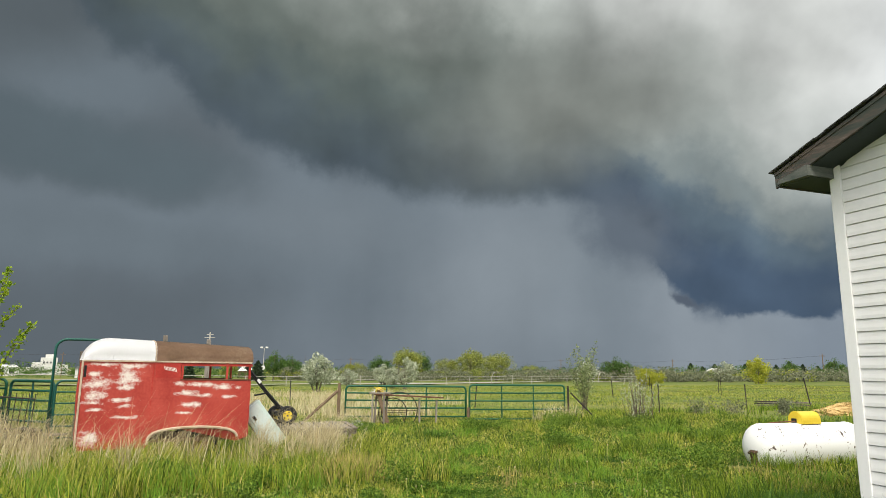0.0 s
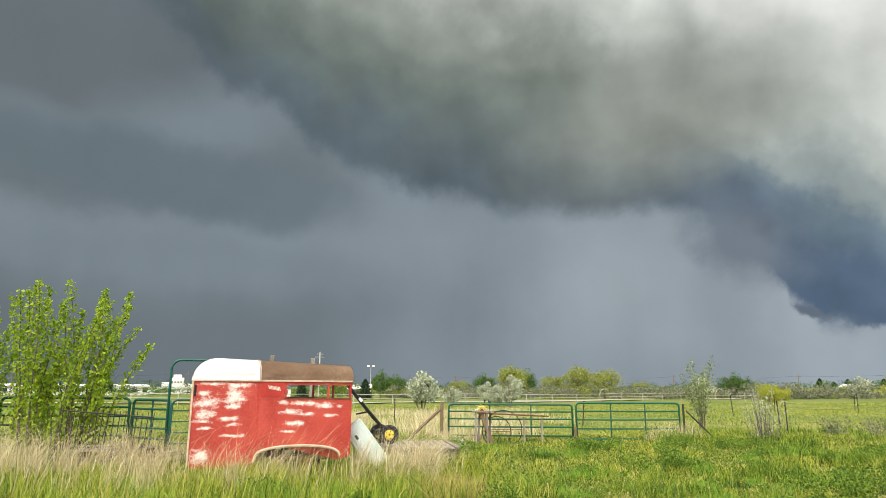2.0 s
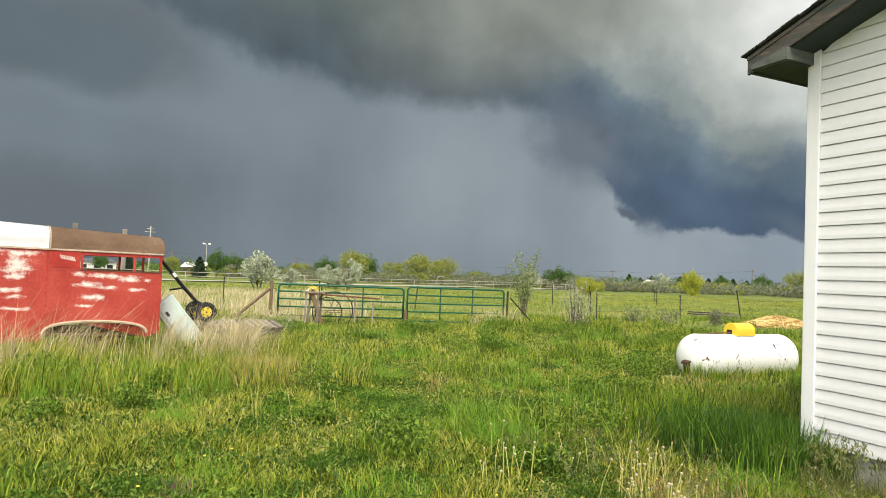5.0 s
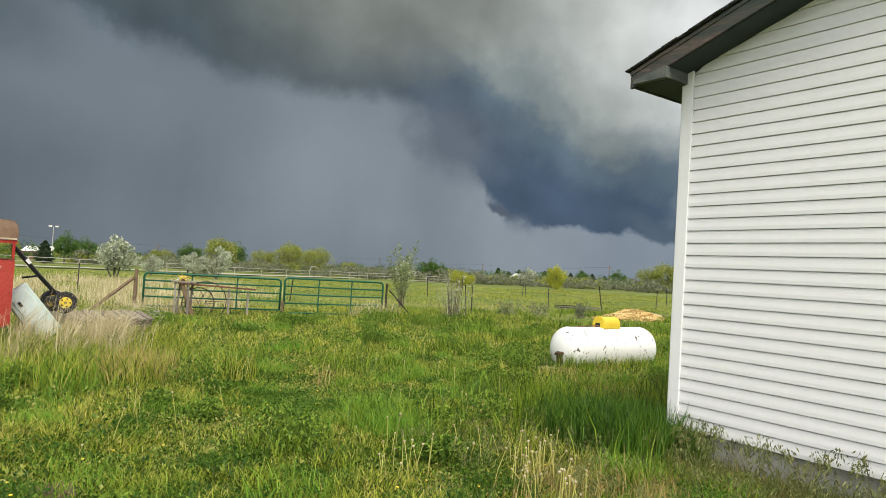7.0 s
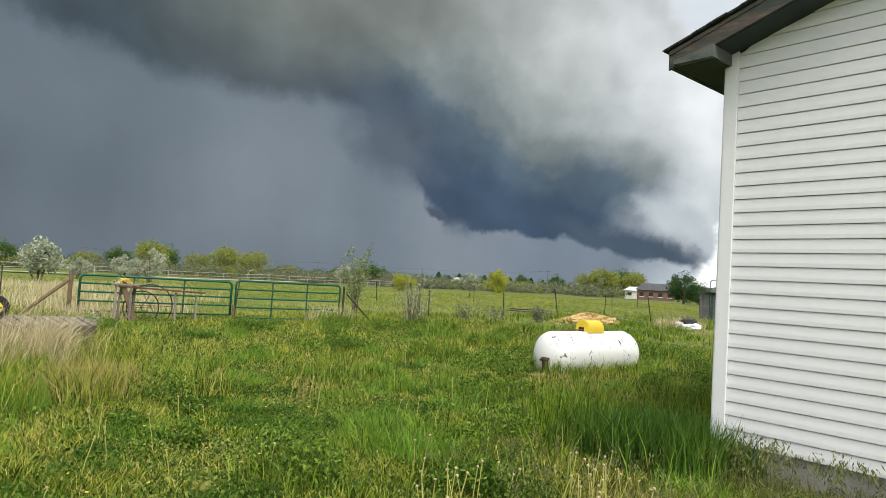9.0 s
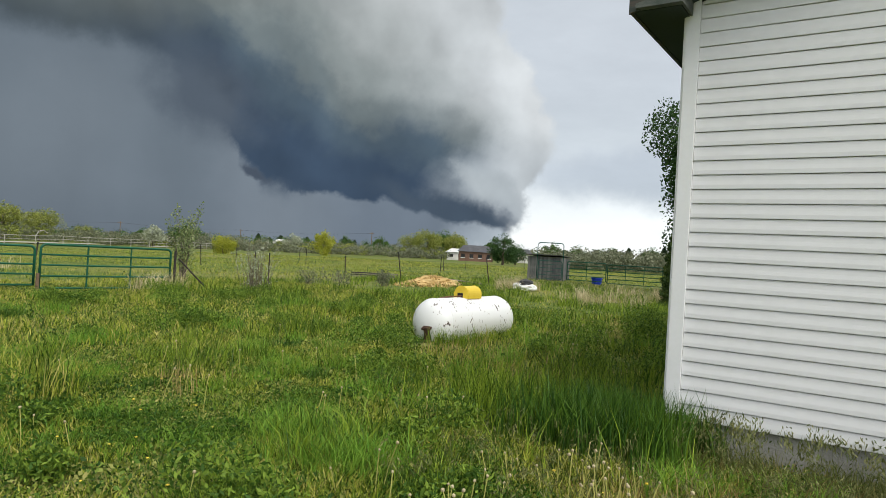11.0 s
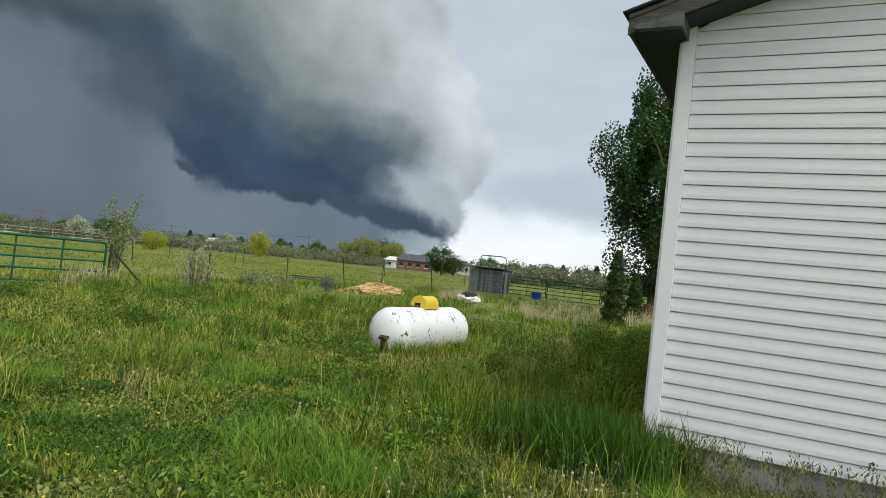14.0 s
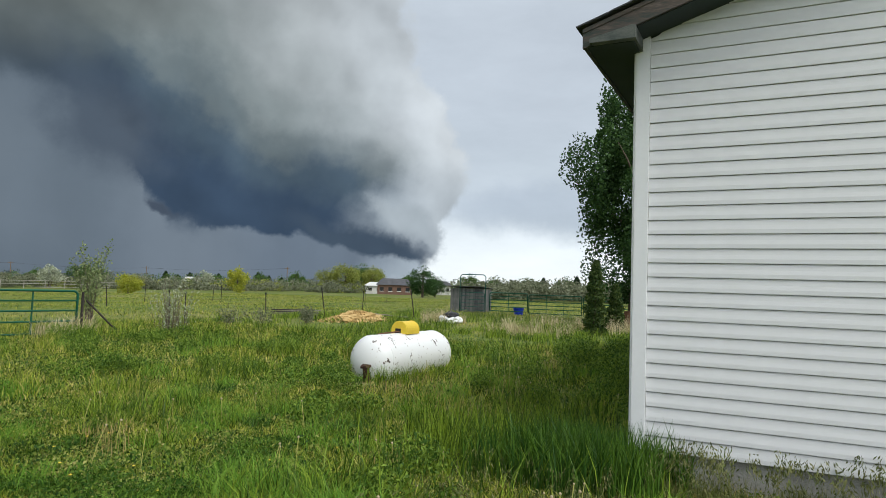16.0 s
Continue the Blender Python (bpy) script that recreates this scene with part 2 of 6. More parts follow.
M_TAN = plain("tan_seedheads", (0.34, 0.25, 0.09), (0.55, 0.42, 0.18), scale=1.5, island=0.6, rough=0.8, through_light=0.2, spec=0.1)
M_WEED = plain("weed_leaf", (0.050, 0.110, 0.013), (0.225, 0.325, 0.040), scale=1.0, island=0.85, rough=0.6, through_light=0.3, spec=0.2)
M_SIDING = plain("white_vinyl_siding", (0.71, 0.71, 0.70), (0.77, 0.77, 0.76), scale=0.8, fine=14, bump=0.05, bump_scale=90, rough=0.45, spec=0.3)
M_TRIM = plain("white_vinyl_trim", (0.78, 0.78, 0.77), (0.84, 0.84, 0.83), scale=2, rough=0.4)
M_FASCIA = material("weathered_green_fascia", [(0.30, (0.034, 0.045, 0.040)), (0.46, (0.060, 0.070, 0.062)), (0.58, (0.105, 0.085, 0.072)), (0.74, (0.20, 0.165, 0.14))],
                    scale=2.2, fine=22, mix=0.4, bump=0.12, rough=0.75, stretch=(0.6, 3, 5), spec=0.2)
M_WFASCIA = plain("grey_weathered_panel", (0.055, 0.070, 0.064), (0.16, 0.165, 0.145), scale=4, fine=25, bump=0.1, rough=0.85, stretch=(2, 1, 6))
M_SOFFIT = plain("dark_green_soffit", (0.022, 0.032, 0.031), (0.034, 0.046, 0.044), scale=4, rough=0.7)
M_SHINGLE = plain("dark_shingle", (0.035, 0.036, 0.038), (0.085, 0.085, 0.085), scale=12, fine=120, bump=0.6, bump_scale=150, rough=0.9, vary=0.4)
M_CONCRETE = plain("grey_concrete", (0.24, 0.23, 0.21), (0.40, 0.39, 0.36), scale=3, fine=40, bump=0.3, bump_scale=60, rough=0.9)
M_TANK = material("white_tank_paint", [(0.0, (0.80, 0.80, 0.78)), (0.585, (0.84, 0.84, 0.82)), (0.605, (0.66, 0.62, 0.56)), (0.62, (0.08, 0.055, 0.045))],
                  scale=4.0, fine=19, mix=0.6, rough=0.35, bump=0.04, spec=0.4)
M_YELLOW = plain("yellow_paint", (0.66, 0.46, 0.035), (0.80, 0.60, 0.06), scale=4, fine=30, rough=0.45)
M_RUST = plain("rusty_steel", (0.065, 0.030, 0.018), (0.20, 0.10, 0.055), scale=8, fine=60, bump=0.4, rough=0.9)
M_RED = material("faded_red_paint", [(0.32, (0.30, 0.024, 0.018)), (0.52, (0.43, 0.040, 0.028)), (0.70, (0.54, 0.11, 0.08))],
                 scale=1.8, fine=22, mix=0.35, rough=0.5, bump=0.06, bump_scale=20)
M_PRIMER = material("pale_primer", [(0.36, (0.55, 0.16, 0.12)), (0.45, (0.66, 0.50, 0.44)), (0.62, (0.78, 0.74, 0.69))], scale=6, fine=40, mix=0.5, rough=0.75, bump=0.1)


def worn_red(patches):
    """Faded red paint, scraped to pale primer in ragged patches: rows of y, z, width and height on the side."""
    m = plain("worn_red_paint", (0.30, 0.024, 0.018), (0.52, 0.085, 0.06), scale=1.8, fine=22, rough=0.5, bump=0.08, bump_scale=20)
    t = m.node_tree
    b = t.nodes["Principled BSDF"]
    red = b.inputs["Base Color"].links[0].from_socket
    sp = t.nodes.new("ShaderNodeSeparateXYZ")
    t.links.new(t.nodes.new("ShaderNodeTexCoord").outputs["Object"], sp.inputs[0])

    def calc(op, p, q=0.0, r=None):
        n = t.nodes.new("ShaderNodeMath")
        n.operation = op
        for i, w in enumerate((p, q, r)):
            if w is None:
                continue
            if isinstance(w, (int, float)):
                n.inputs[i].default_value = w
            else:
                t.links.new(w, n.inputs[i])
        return n.outputs[0]

    def grain(scale, stretch, detail=6.0):
        mp = t.nodes.new("ShaderNodeMapping")
        mp.inputs["Scale"].default_value = stretch
        t.links.new(t.nodes.new("ShaderNodeTexCoord").outputs["Object"], mp.inputs[0])
        n = t.nodes.new("ShaderNodeTexNoise")
        n.inputs["Scale"].default_value, n.inputs["Detail"].default_value, n.inputs["Roughness"].default_value = scale, detail, 0.68
        t.links.new(mp.outputs[0], n.inputs["Vector"])
        return n.outputs[0]

    best = None
    for y, z, w, h in patches:
        p = calc("MULTIPLY", calc("SUBTRACT", sp.outputs[1], y), 2 / w)
        q = calc("MULTIPLY", calc("SUBTRACT", sp.outputs[2], z), 2 / h)
        d = calc("SQRT", calc("ADD", calc("MULTIPLY", p, p), calc("MULTIPLY", q, q)))
        best = d if best is None else calc("MINIMUM", best, d)
    f = calc("ADD", calc("SUBTRACT", 1.15, calc("MINIMUM", best, 2.4)), calc("MULTIPLY", calc("SUBTRACT", grain(6.0, (1, 1, 1.7)), 0.5), 4.4))
    f = calc("ADD", f, calc("MULTIPLY", calc("SUBTRACT", grain(34.0, (1, 1, 1.3)), 0.5), 2.0))
    mr = t.nodes.new("ShaderNodeMapRange")
    mr.inputs[1].default_value, mr.inputs[2].default_value = -0.25, 0.95
    t.links.new(f, mr.inputs[0])
    mx = t.nodes.new("ShaderNodeMix")
    mx.data_type = "RGBA"
    t.links.new(mr.outputs[0], mx.inputs[0])
    t.links.new(red, mx.inputs[6])
    mx.inputs[7].default_value = (0.74, 0.66, 0.60, 1)
    t.links.new(mx.outputs[2], b.inputs["Base Color"])
    return m


M_WHITEROOF = plain("white_roof_paint", (0.80, 0.80, 0.79), (0.85, 0.85, 0.85), scale=2, rough=0.5)
M_BROWNROOF = material("brown_roof_rust", [(0.3, (0.20, 0.115, 0.065)), (0.55, (0.27, 0.165, 0.10)), (0.75, (0.38, 0.27, 0.17))], scale=1.6, fine=18, rough=0.55, bump=0.08)
M_RAWTRIM = plain("bare_rusty_trim", (0.34, 0.22, 0.14), (0.66, 0.55, 0.42), scale=7, fine=50, rough=0.75)
M_DARK = plain("dark_interior", (0.015, 0.014, 0.013), (0.03, 0.028, 0.026), scale=4, rough=0.9)
M_RUBBER = plain("black_rubber", (0.014, 0.014, 0.015), (0.03, 0.03, 0.031), scale=20, rough=0.8)
M_BLACK = plain("black_paint", (0.012, 0.012, 0.013), (0.025, 0.025, 0.026), scale=6, rough=0.4)
M_GATE = plain("green_gate_paint", (0.006, 0.065, 0.036), (0.014, 0.11, 0.060), scale=4, fine=50, rough=0.45)
M_GATE2 = plain("dark_teal_gate_paint", (0.008, 0.065, 0.050), (0.016, 0.10, 0.076), scale=4, fine=50, rough=0.45)
M_IRON = plain("black_iron", (0.018, 0.018, 0.018), (0.06, 0.045, 0.035), scale=12, rough=0.7)
M_WOOD = material("grey_weathered_wood", [(0.3, (0.13, 0.105, 0.085)), (0.6, (0.27, 0.235, 0.20)), (0.75, (0.40, 0.36, 0.32))], scale=3, fine=26, mix=0.5,
                  bump=0.5, bump_scale=30, rough=0.9, vary=0.3, stretch=(6, 6, 1))
M_BROWNWOOD = plain("brown_post_wood", (0.10, 0.065, 0.04), (0.24, 0.165, 0.105), scale=4, fine=30, bump=0.5, rough=0.9)
M_PALEGREEN = plain("pale_green_enamel", (0.46, 0.58, 0.53), (0.66, 0.74, 0.70), scale=3, fine=16, rough=0.4)
M_BARK = plain("grey_brown_bark", (0.07, 0.055, 0.04), (0.19, 0.15, 0.115), scale=6, fine=40, bump=0.6, rough=0.95)
M_HAY = plain("golden_hay", (0.42, 0.28, 0.10), (0.66, 0.48, 0.22), scale=2, fine=30, island=0.5, rough=0.9)
M_BLUE = plain("blue_plastic", (0.015, 0.045, 0.42), (0.03, 0.07, 0.55), scale=3, rough=0.4)
M_DIRT = plain("bare_brown_soil", (0.07, 0.045, 0.028), (0.15, 0.10, 0.065), scale=5, fine=40, bump=0.8, rough=0.98)


def leafy(name, lo, hi, glow=0.35):
    return plain(name, lo, hi, scale=0.6, fine=4, mix=0.3, island=0.75, rough=0.6, through_light=glow, spec=0.2)


L_SPRING = leafy("spring_green_leaf", (0.15, 0.26, 0.016), (0.36, 0.46, 0.035), 0.45)
L_WILLOW = leafy("golden_willow_leaf", (0.16, 0.20, 0.036), (0.37, 0.385, 0.085))
L_GREEN = leafy("mid_green_leaf", (0.05, 0.11, 0.02), (0.12, 0.20, 0.045))
L_DARK = leafy("dark_conifer_leaf", (0.022, 0.042, 0.020), (0.05, 0.08, 0.035))
L_GREY = leafy("grey_sage_leaf", (0.125, 0.142, 0.078), (0.25, 0.26, 0.165))
L_BLOSSOM = leafy("pale_blossom", (0.30, 0.34, 0.22), (0.54, 0.56, 0.42))
L_POPLAR = leafy("poplar_leaf", (0.028, 0.065, 0.020), (0.070, 0.135, 0.036), 0.3)
L_JUNIPER = leafy("juniper_leaf", (0.034, 0.066, 0.016), (0.095, 0.135, 0.032), 0.25)
L_YELLOW = leafy("yellow_green_leaf", (0.28, 0.33, 0.03), (0.48, 0.46, 0.06), 0.4)


# ---- building helpers ----
def link_mesh(name, verts, faces, mat, parent=None, label="", smooth=False):
    me = bpy.data.meshes.new(name)
    me.from_pydata([tuple(p) for p in verts], [], [tuple(f) for f in faces])
    me.materials.append(mat)
    if smooth:
        me.shade_smooth()
    ob = new(name, me)
    ob.parent = parent
    if label:
        ob["label"] = label
    return ob


def part(name, bm, mat, parent=None, label="", smooth=False):
    """Links a bmesh as one mesh object under a thing or a part."""
    me = bpy.data.meshes.new(name)
    bm.normal_update()
    bm.to_mesh(me)
    bm.free()
    me.materials.append(mat)
    if smooth:
        me.shade_smooth()
    ob = new(name, me)
    ob.parent = parent
    if label:
        ob["label"] = label
    return ob


def thing(name, m, label, category, group="", kind=""):
    ob = new(name)
    ob.matrix_basis = m
    return tagged(ob, label, category, group, kind)


def box(size, at=(0, 0, 0), turn=None, bevel=0.0, bm=None):
    bm = bm or bmesh.new()
    m = Matrix.Translation(at) @ (turn or Matrix()) @ Matrix.Diagonal((*size, 1))
    made = bmesh.ops.create_cube(bm, size=1, matrix=m)
    if bevel:
        es = list({e for vv in made["verts"] for e in vv.link_edges})
        bmesh.ops.bevel(bm, geom=es, offset=bevel, segments=2, affect="EDGES", profile=0.5)
    return bm


def pipe(points, r, n=8, bm=None, closed=False):
    """A tube swept along points; r is one radius or one for each point."""
    bm = bm or bmesh.new()
    pts = [Vector(p) for p in points]
    rs = r if isinstance(r, (list, tuple)) else [r] * len(pts)
    rings = []
    side = None
    for i, p in enumerate(pts):
        a = pts[i - 1] if i or closed else p
        b = pts[(i + 1) % len(pts)] if i < len(pts) - 1 or closed else p
        d = (b - a).normalized()
        if side is None:
            side = d.orthogonal().normalized()
        side = (side - d * side.dot(d)).normalized()
        up = d.cross(side)
        rings.append([bm.verts.new(p + (side * math.cos(k * math.tau / n) + up * math.sin(k * math.tau / n)) * rs[i]) for k in range(n)])
    span = len(rings) if closed else len(rings) - 1
    for i in range(span):
        A, B = rings[i], rings[(i + 1) % len(rings)]
        for k in range(n):
            bm.faces.new((A[k], A[(k + 1) % n], B[(k + 1) % n], B[k]))
    if not closed:
        bm.faces.new(rings[0][::-1])
        bm.faces.new(rings[-1])
    return bm


def turned(profile, n=24, bm=None, m=None):
    """A solid of revolution about z from rows of (radius, height)."""
    bm = bm or bmesh.new()
    rings = []
    for r, z in profile:
        rings.append([bm.verts.new((m or Matrix()) @ Vector((r * math.cos(k * math.tau / n), r * math.sin(k * math.tau / n), z))) for k in range(n)])
    for A, B in zip(rings, rings[1:]):
        for k in range(n):
            bm.faces.new((A[k], A[(k + 1) % n], B[(k + 1) % n], B[k]))
    bm.faces.new(rings[0][::-1])
    bm.faces.new(rings[-1])
    return bm


def aim(a, b):
    """The pose with origin a whose z axis points to b."""
    a, b = Vector(a), Vector(b)
    return Matrix.Translation(a) @ (b - a).to_track_quat("Z", "Y").to_matrix().to_4x4()


rng = np.random.default_rng(7)


def soft_noise(x, y, cell, seed):
    """Smooth value noise on the plan, 0 to 1."""
    gx, gy = x / cell, y / cell
    ix, iy = np.floor(gx).astype(int), np.floor(gy).astype(int)
    fx, fy = gx - ix, gy - iy
    fx, fy = fx * fx * (3 - 2 * fx), fy * fy * (3 - 2 * fy)
    tab = np.random.default_rng(seed).random(4096)

    def h(a, b):
        return tab[(a * 73 + b * 179 + (a * b) % 61) % 4096]

    return (h(ix, iy) * (1 - fx) + h(ix + 1, iy) * fx) * (1 - fy) + (h(ix, iy + 1) * (1 - fx) + h(ix + 1, iy + 1) * fx) * fy


def ground_z(x, y):
    """Height of the ground: low hummocks, falling gently to the west and rising to the north."""
    x, y = np.asarray(x, float), np.asarray(y, float)
    r = np.hypot(x, y)
    slope = 0.0072 * (np.clip(y, 15, 260) - 15) * np.clip(1.4 + x / 200, 0, 1) - 0.0078 * (np.clip(-x, 24, 280) - 24)
    return slope + (soft_noise(x, y, 2.3, 3) - 0.5) * 0.10 * np.clip(r / 6, 0.2, 1) + (soft_noise(x, y, 9.0, 4) - 0.5) * 0.16 * np.clip((r - 5) / 10, 0, 1)


def gz(x, y):
    return float(ground_z(np.array([x]), np.array([y]))[0])


def raw_mesh(name, verts, tris, mat):
    """A mesh of triangles straight from arrays."""
    me = bpy.data.meshes.new(name)
    me.vertices.add(len(verts))
    me.vertices.foreach_set("co", verts.astype(np.float32).ravel())
    me.loops.add(tris.size)
    me.loops.foreach_set("vertex_index", tris.astype(np.int32).ravel())
    me.polygons.add(len(tris))
    me.polygons.foreach_set("loop_start", np.arange(0, tris.size, 3, dtype=np.int32))
    me.update(calc_edges=True)
    me.materials.append(mat)
    return me


def blades(name, x, y, height, width, lean, mat, label, curl=0.35, wind=(0.0, 0.0)):
    """Grass: each blade a bent, tapering strip of three triangles."""
    n = len(x)
    th = rng.random(n) * math.tau
    ph = rng.random(n) * math.tau
    wx, wy = np.cos(th) * width / 2, np.sin(th) * width / 2
    lx, ly = (np.cos(ph) * lean + wind[0]) * height, (np.sin(ph) * lean + wind[1]) * height
    z = ground_z(x, y) - 0.01
    V = np.zeros((n, 5, 3))
    V[:, 0] = np.stack([x - wx, y - wy, z], 1)
    V[:, 1] = np.stack([x + wx, y + wy, z], 1)
    V[:, 2] = np.stack([x - wx * 0.8 + lx * curl, y - wy * 0.8 + ly * curl, z + height * 0.55], 1)
    V[:, 3] = np.stack([x + wx * 0.8 + lx * curl, y + wy * 0.8 + ly * curl, z + height * 0.55], 1)
    V[:, 4] = np.stack([x + lx, y + ly, z + height * np.sqrt(np.clip(1 - lean * lean * 0.5, 0.2, 1))], 1)
    T = np.array([[0, 1, 3], [0, 3, 2], [2, 3, 4]])
    tris = (np.arange(n)[:, None, None] * 5 + T[None]).reshape(-1, 3)
    ob = new(name, raw_mesh(name, V.reshape(-1, 3), tris, mat))
    return tagged(ob, label, "grass", kind="stuff")


def leaf_mesh(name, pts, size, mat, seed=0, long=1.0, up=0.0):
    """Many small leaves, each a folded four-cornered blade, at the given points."""
    g = np.random.default_rng(seed)
    n = len(pts)
    a = g.normal(size=(n, 3)) + np.array([0, 0, up])
    a /= np.linalg.norm(a, axis=1)[:, None]
    b = np.cross(a, g.normal(size=(n, 3)))
    b /= np.linalg.norm(b, axis=1)[:, None] + 1e-9
    s = size * (0.6 + 0.8 * g.random(n))[:, None]
    V = np.stack([pts - a * s * 0.5 * long, pts + b * s * 0.36, pts + a * s * 0.5 * long, pts - b * s * 0.36], 1)
    tris = (np.arange(n)[:, None, None] * 4 + np.array([[0, 1, 2], [0, 2, 3]])[None]).reshape(-1, 3)
    return raw_mesh(name, V.reshape(-1, 3), tris, mat)


# ---- ground ----
def spread(lo, hi, fine_lo, fine_hi, fine_step):
    inner = list(np.arange(fine_lo, fine_hi + 1e-6, fine_step))
    out, d, p = [], fine_step, fine_hi
    while p < hi:
        d *= 1.35
        p += d
        out.append(min(p, hi))
    low, d, p = [], fine_step, fine_lo
    while p > lo:
        d *= 1.35
        p -= d
        low.append(max(p, lo))
    return np.array(low[::-1] + inner + out)


gx, gy = spread(-2500, 2500, -34, 14, 0.4), spread(-2500, 2500, -20, 46, 0.4)
GX, GY = np.meshgrid(gx, gy, indexing="ij")
GV = np.stack([GX, GY, ground_z(GX, GY)], -1).reshape(-1, 3)
ni, nj = GX.shape
q = (np.arange(ni - 1)[:, None] * nj + np.arange(nj - 1)[None]).ravel()
GT = np.concatenate([np.stack([q, q + nj, q + nj + 1], 1), np.stack([q, q + nj + 1, q + 1], 1)])
ground = new("ground", raw_mesh("ground", GV, GT, M_GROUND))
ground.data.shade_smooth()
tagged(ground, "flat green pasture with patches of dry grass", "field", kind="structure")

# ---- house: gable wall along x from the corner at the origin, side wall away along y ----
HW, HD = 8.4, 12.0
SLOPE = 0.325
EAVE = 4.005
FOOT = 0.285
COURSE = 0.127


def wall_top(x):
    return EAVE + SLOPE * min(x, HW - x)


house = thing("house", Matrix(), "white vinyl-sided house with dark green eaves", "house")
bm = bmesh.new()
prof = [(0.012, FOOT), (HW - 0.012, FOOT), (HW - 0.012, EAVE), (HW / 2, EAVE + SLOPE * HW / 2), (0.012, EAVE)]
f0 = [bm.verts.new((x, 0.03, z)) for x, z in prof]
f1 = [bm.verts.new((x, HD - 0.03, z)) for x, z in prof]
bm.faces.new(f0[::-1]), bm.faces.new(f1)
for i in range(5):
    bm.faces.new((f0[i], f0[(i + 1) % 5], f1[(i + 1) % 5], f1[i]))
part("wall_core", bm, M_SIDING, house)
part("foundation", box((HW - 0.06, HD - 0.06, FOOT + 0.3), (HW / 2, HD / 2, FOOT / 2 - 0.15)), M_CONCRETE, house, "grey concrete foundation")
# corner posts
for cx, cy, sx, sy in ((0.055, 0.0, 1, 1), (HW - 0.055, 0.0, -1, 1)):
    bm = box((0.125, 0.03, EAVE - FOOT + 0.06), (cx, -0.012, (EAVE + FOOT) / 2 - 0.02), bevel=0.004)
    box((0.03, 0.12, EAVE - FOOT + 0.06), (cx - sx * 0.068, 0.055, (EAVE + FOOT) / 2 - 0.02), bevel=0.004, bm=bm)
    part("corner_post", bm, M_TRIM, house)


def clap(name, length, z0, h, m, slope_l=0.0, slope_r=0.0):
    """One course of siding: its lower lip stands proud and turns under. slope: how far the top edge is cut back at each end."""
    rows = [(0.016, 0.006), (-0.021, 0.005), (-0.023, 0.009), (-0.0225, h * 0.34), (-0.017, h * 0.62), (-0.013, h), (0.016, h)]
    vs, fs = [], []
    for e, cut in ((0, slope_l), (1, -slope_r)):
        for y, z in rows:
            vs.append(((length if e else 0) + cut * max(z, 0) / h, y, z))
    k = len(rows)
    for i in range(k - 1):
        fs.append((i, i + k, i + k + 1, i + 1))
    fs += [tuple(range(k)), tuple(range(2 * k - 1, k - 1, -1))]
    ob = link_mesh(name, vs, fs, M_SIDING, house)
    ob.matrix_basis = m @ Matrix.Translation((0, 0, z0))
    return ob


zc = FOOT
while zc < EAVE + SLOPE * HW / 2 - COURSE:
    cut = max(0.0, (zc - EAVE) / SLOPE)
    top = max(0.0, (zc + COURSE - EAVE) / SLOPE)
    x0, x1 = max(0.12, cut), HW - max(0.12, cut)
    if x1 - x0 > 0.3:
        k = max(0.0, top - max(cut, 0.12)) if top > 0.12 else 0.0
        clap("siding_course", x1 - x0, zc, COURSE, Matrix.Translation((x0, 0.012, 0)), k, k)
    if zc < EAVE - COURSE:
        clap("siding_course", HD - 0.2, zc, COURSE, Matrix.Translation((0.0, HD - 0.1, 0)) @ pose(0, 0, 0, 0, 0, -90))
    zc += COURSE
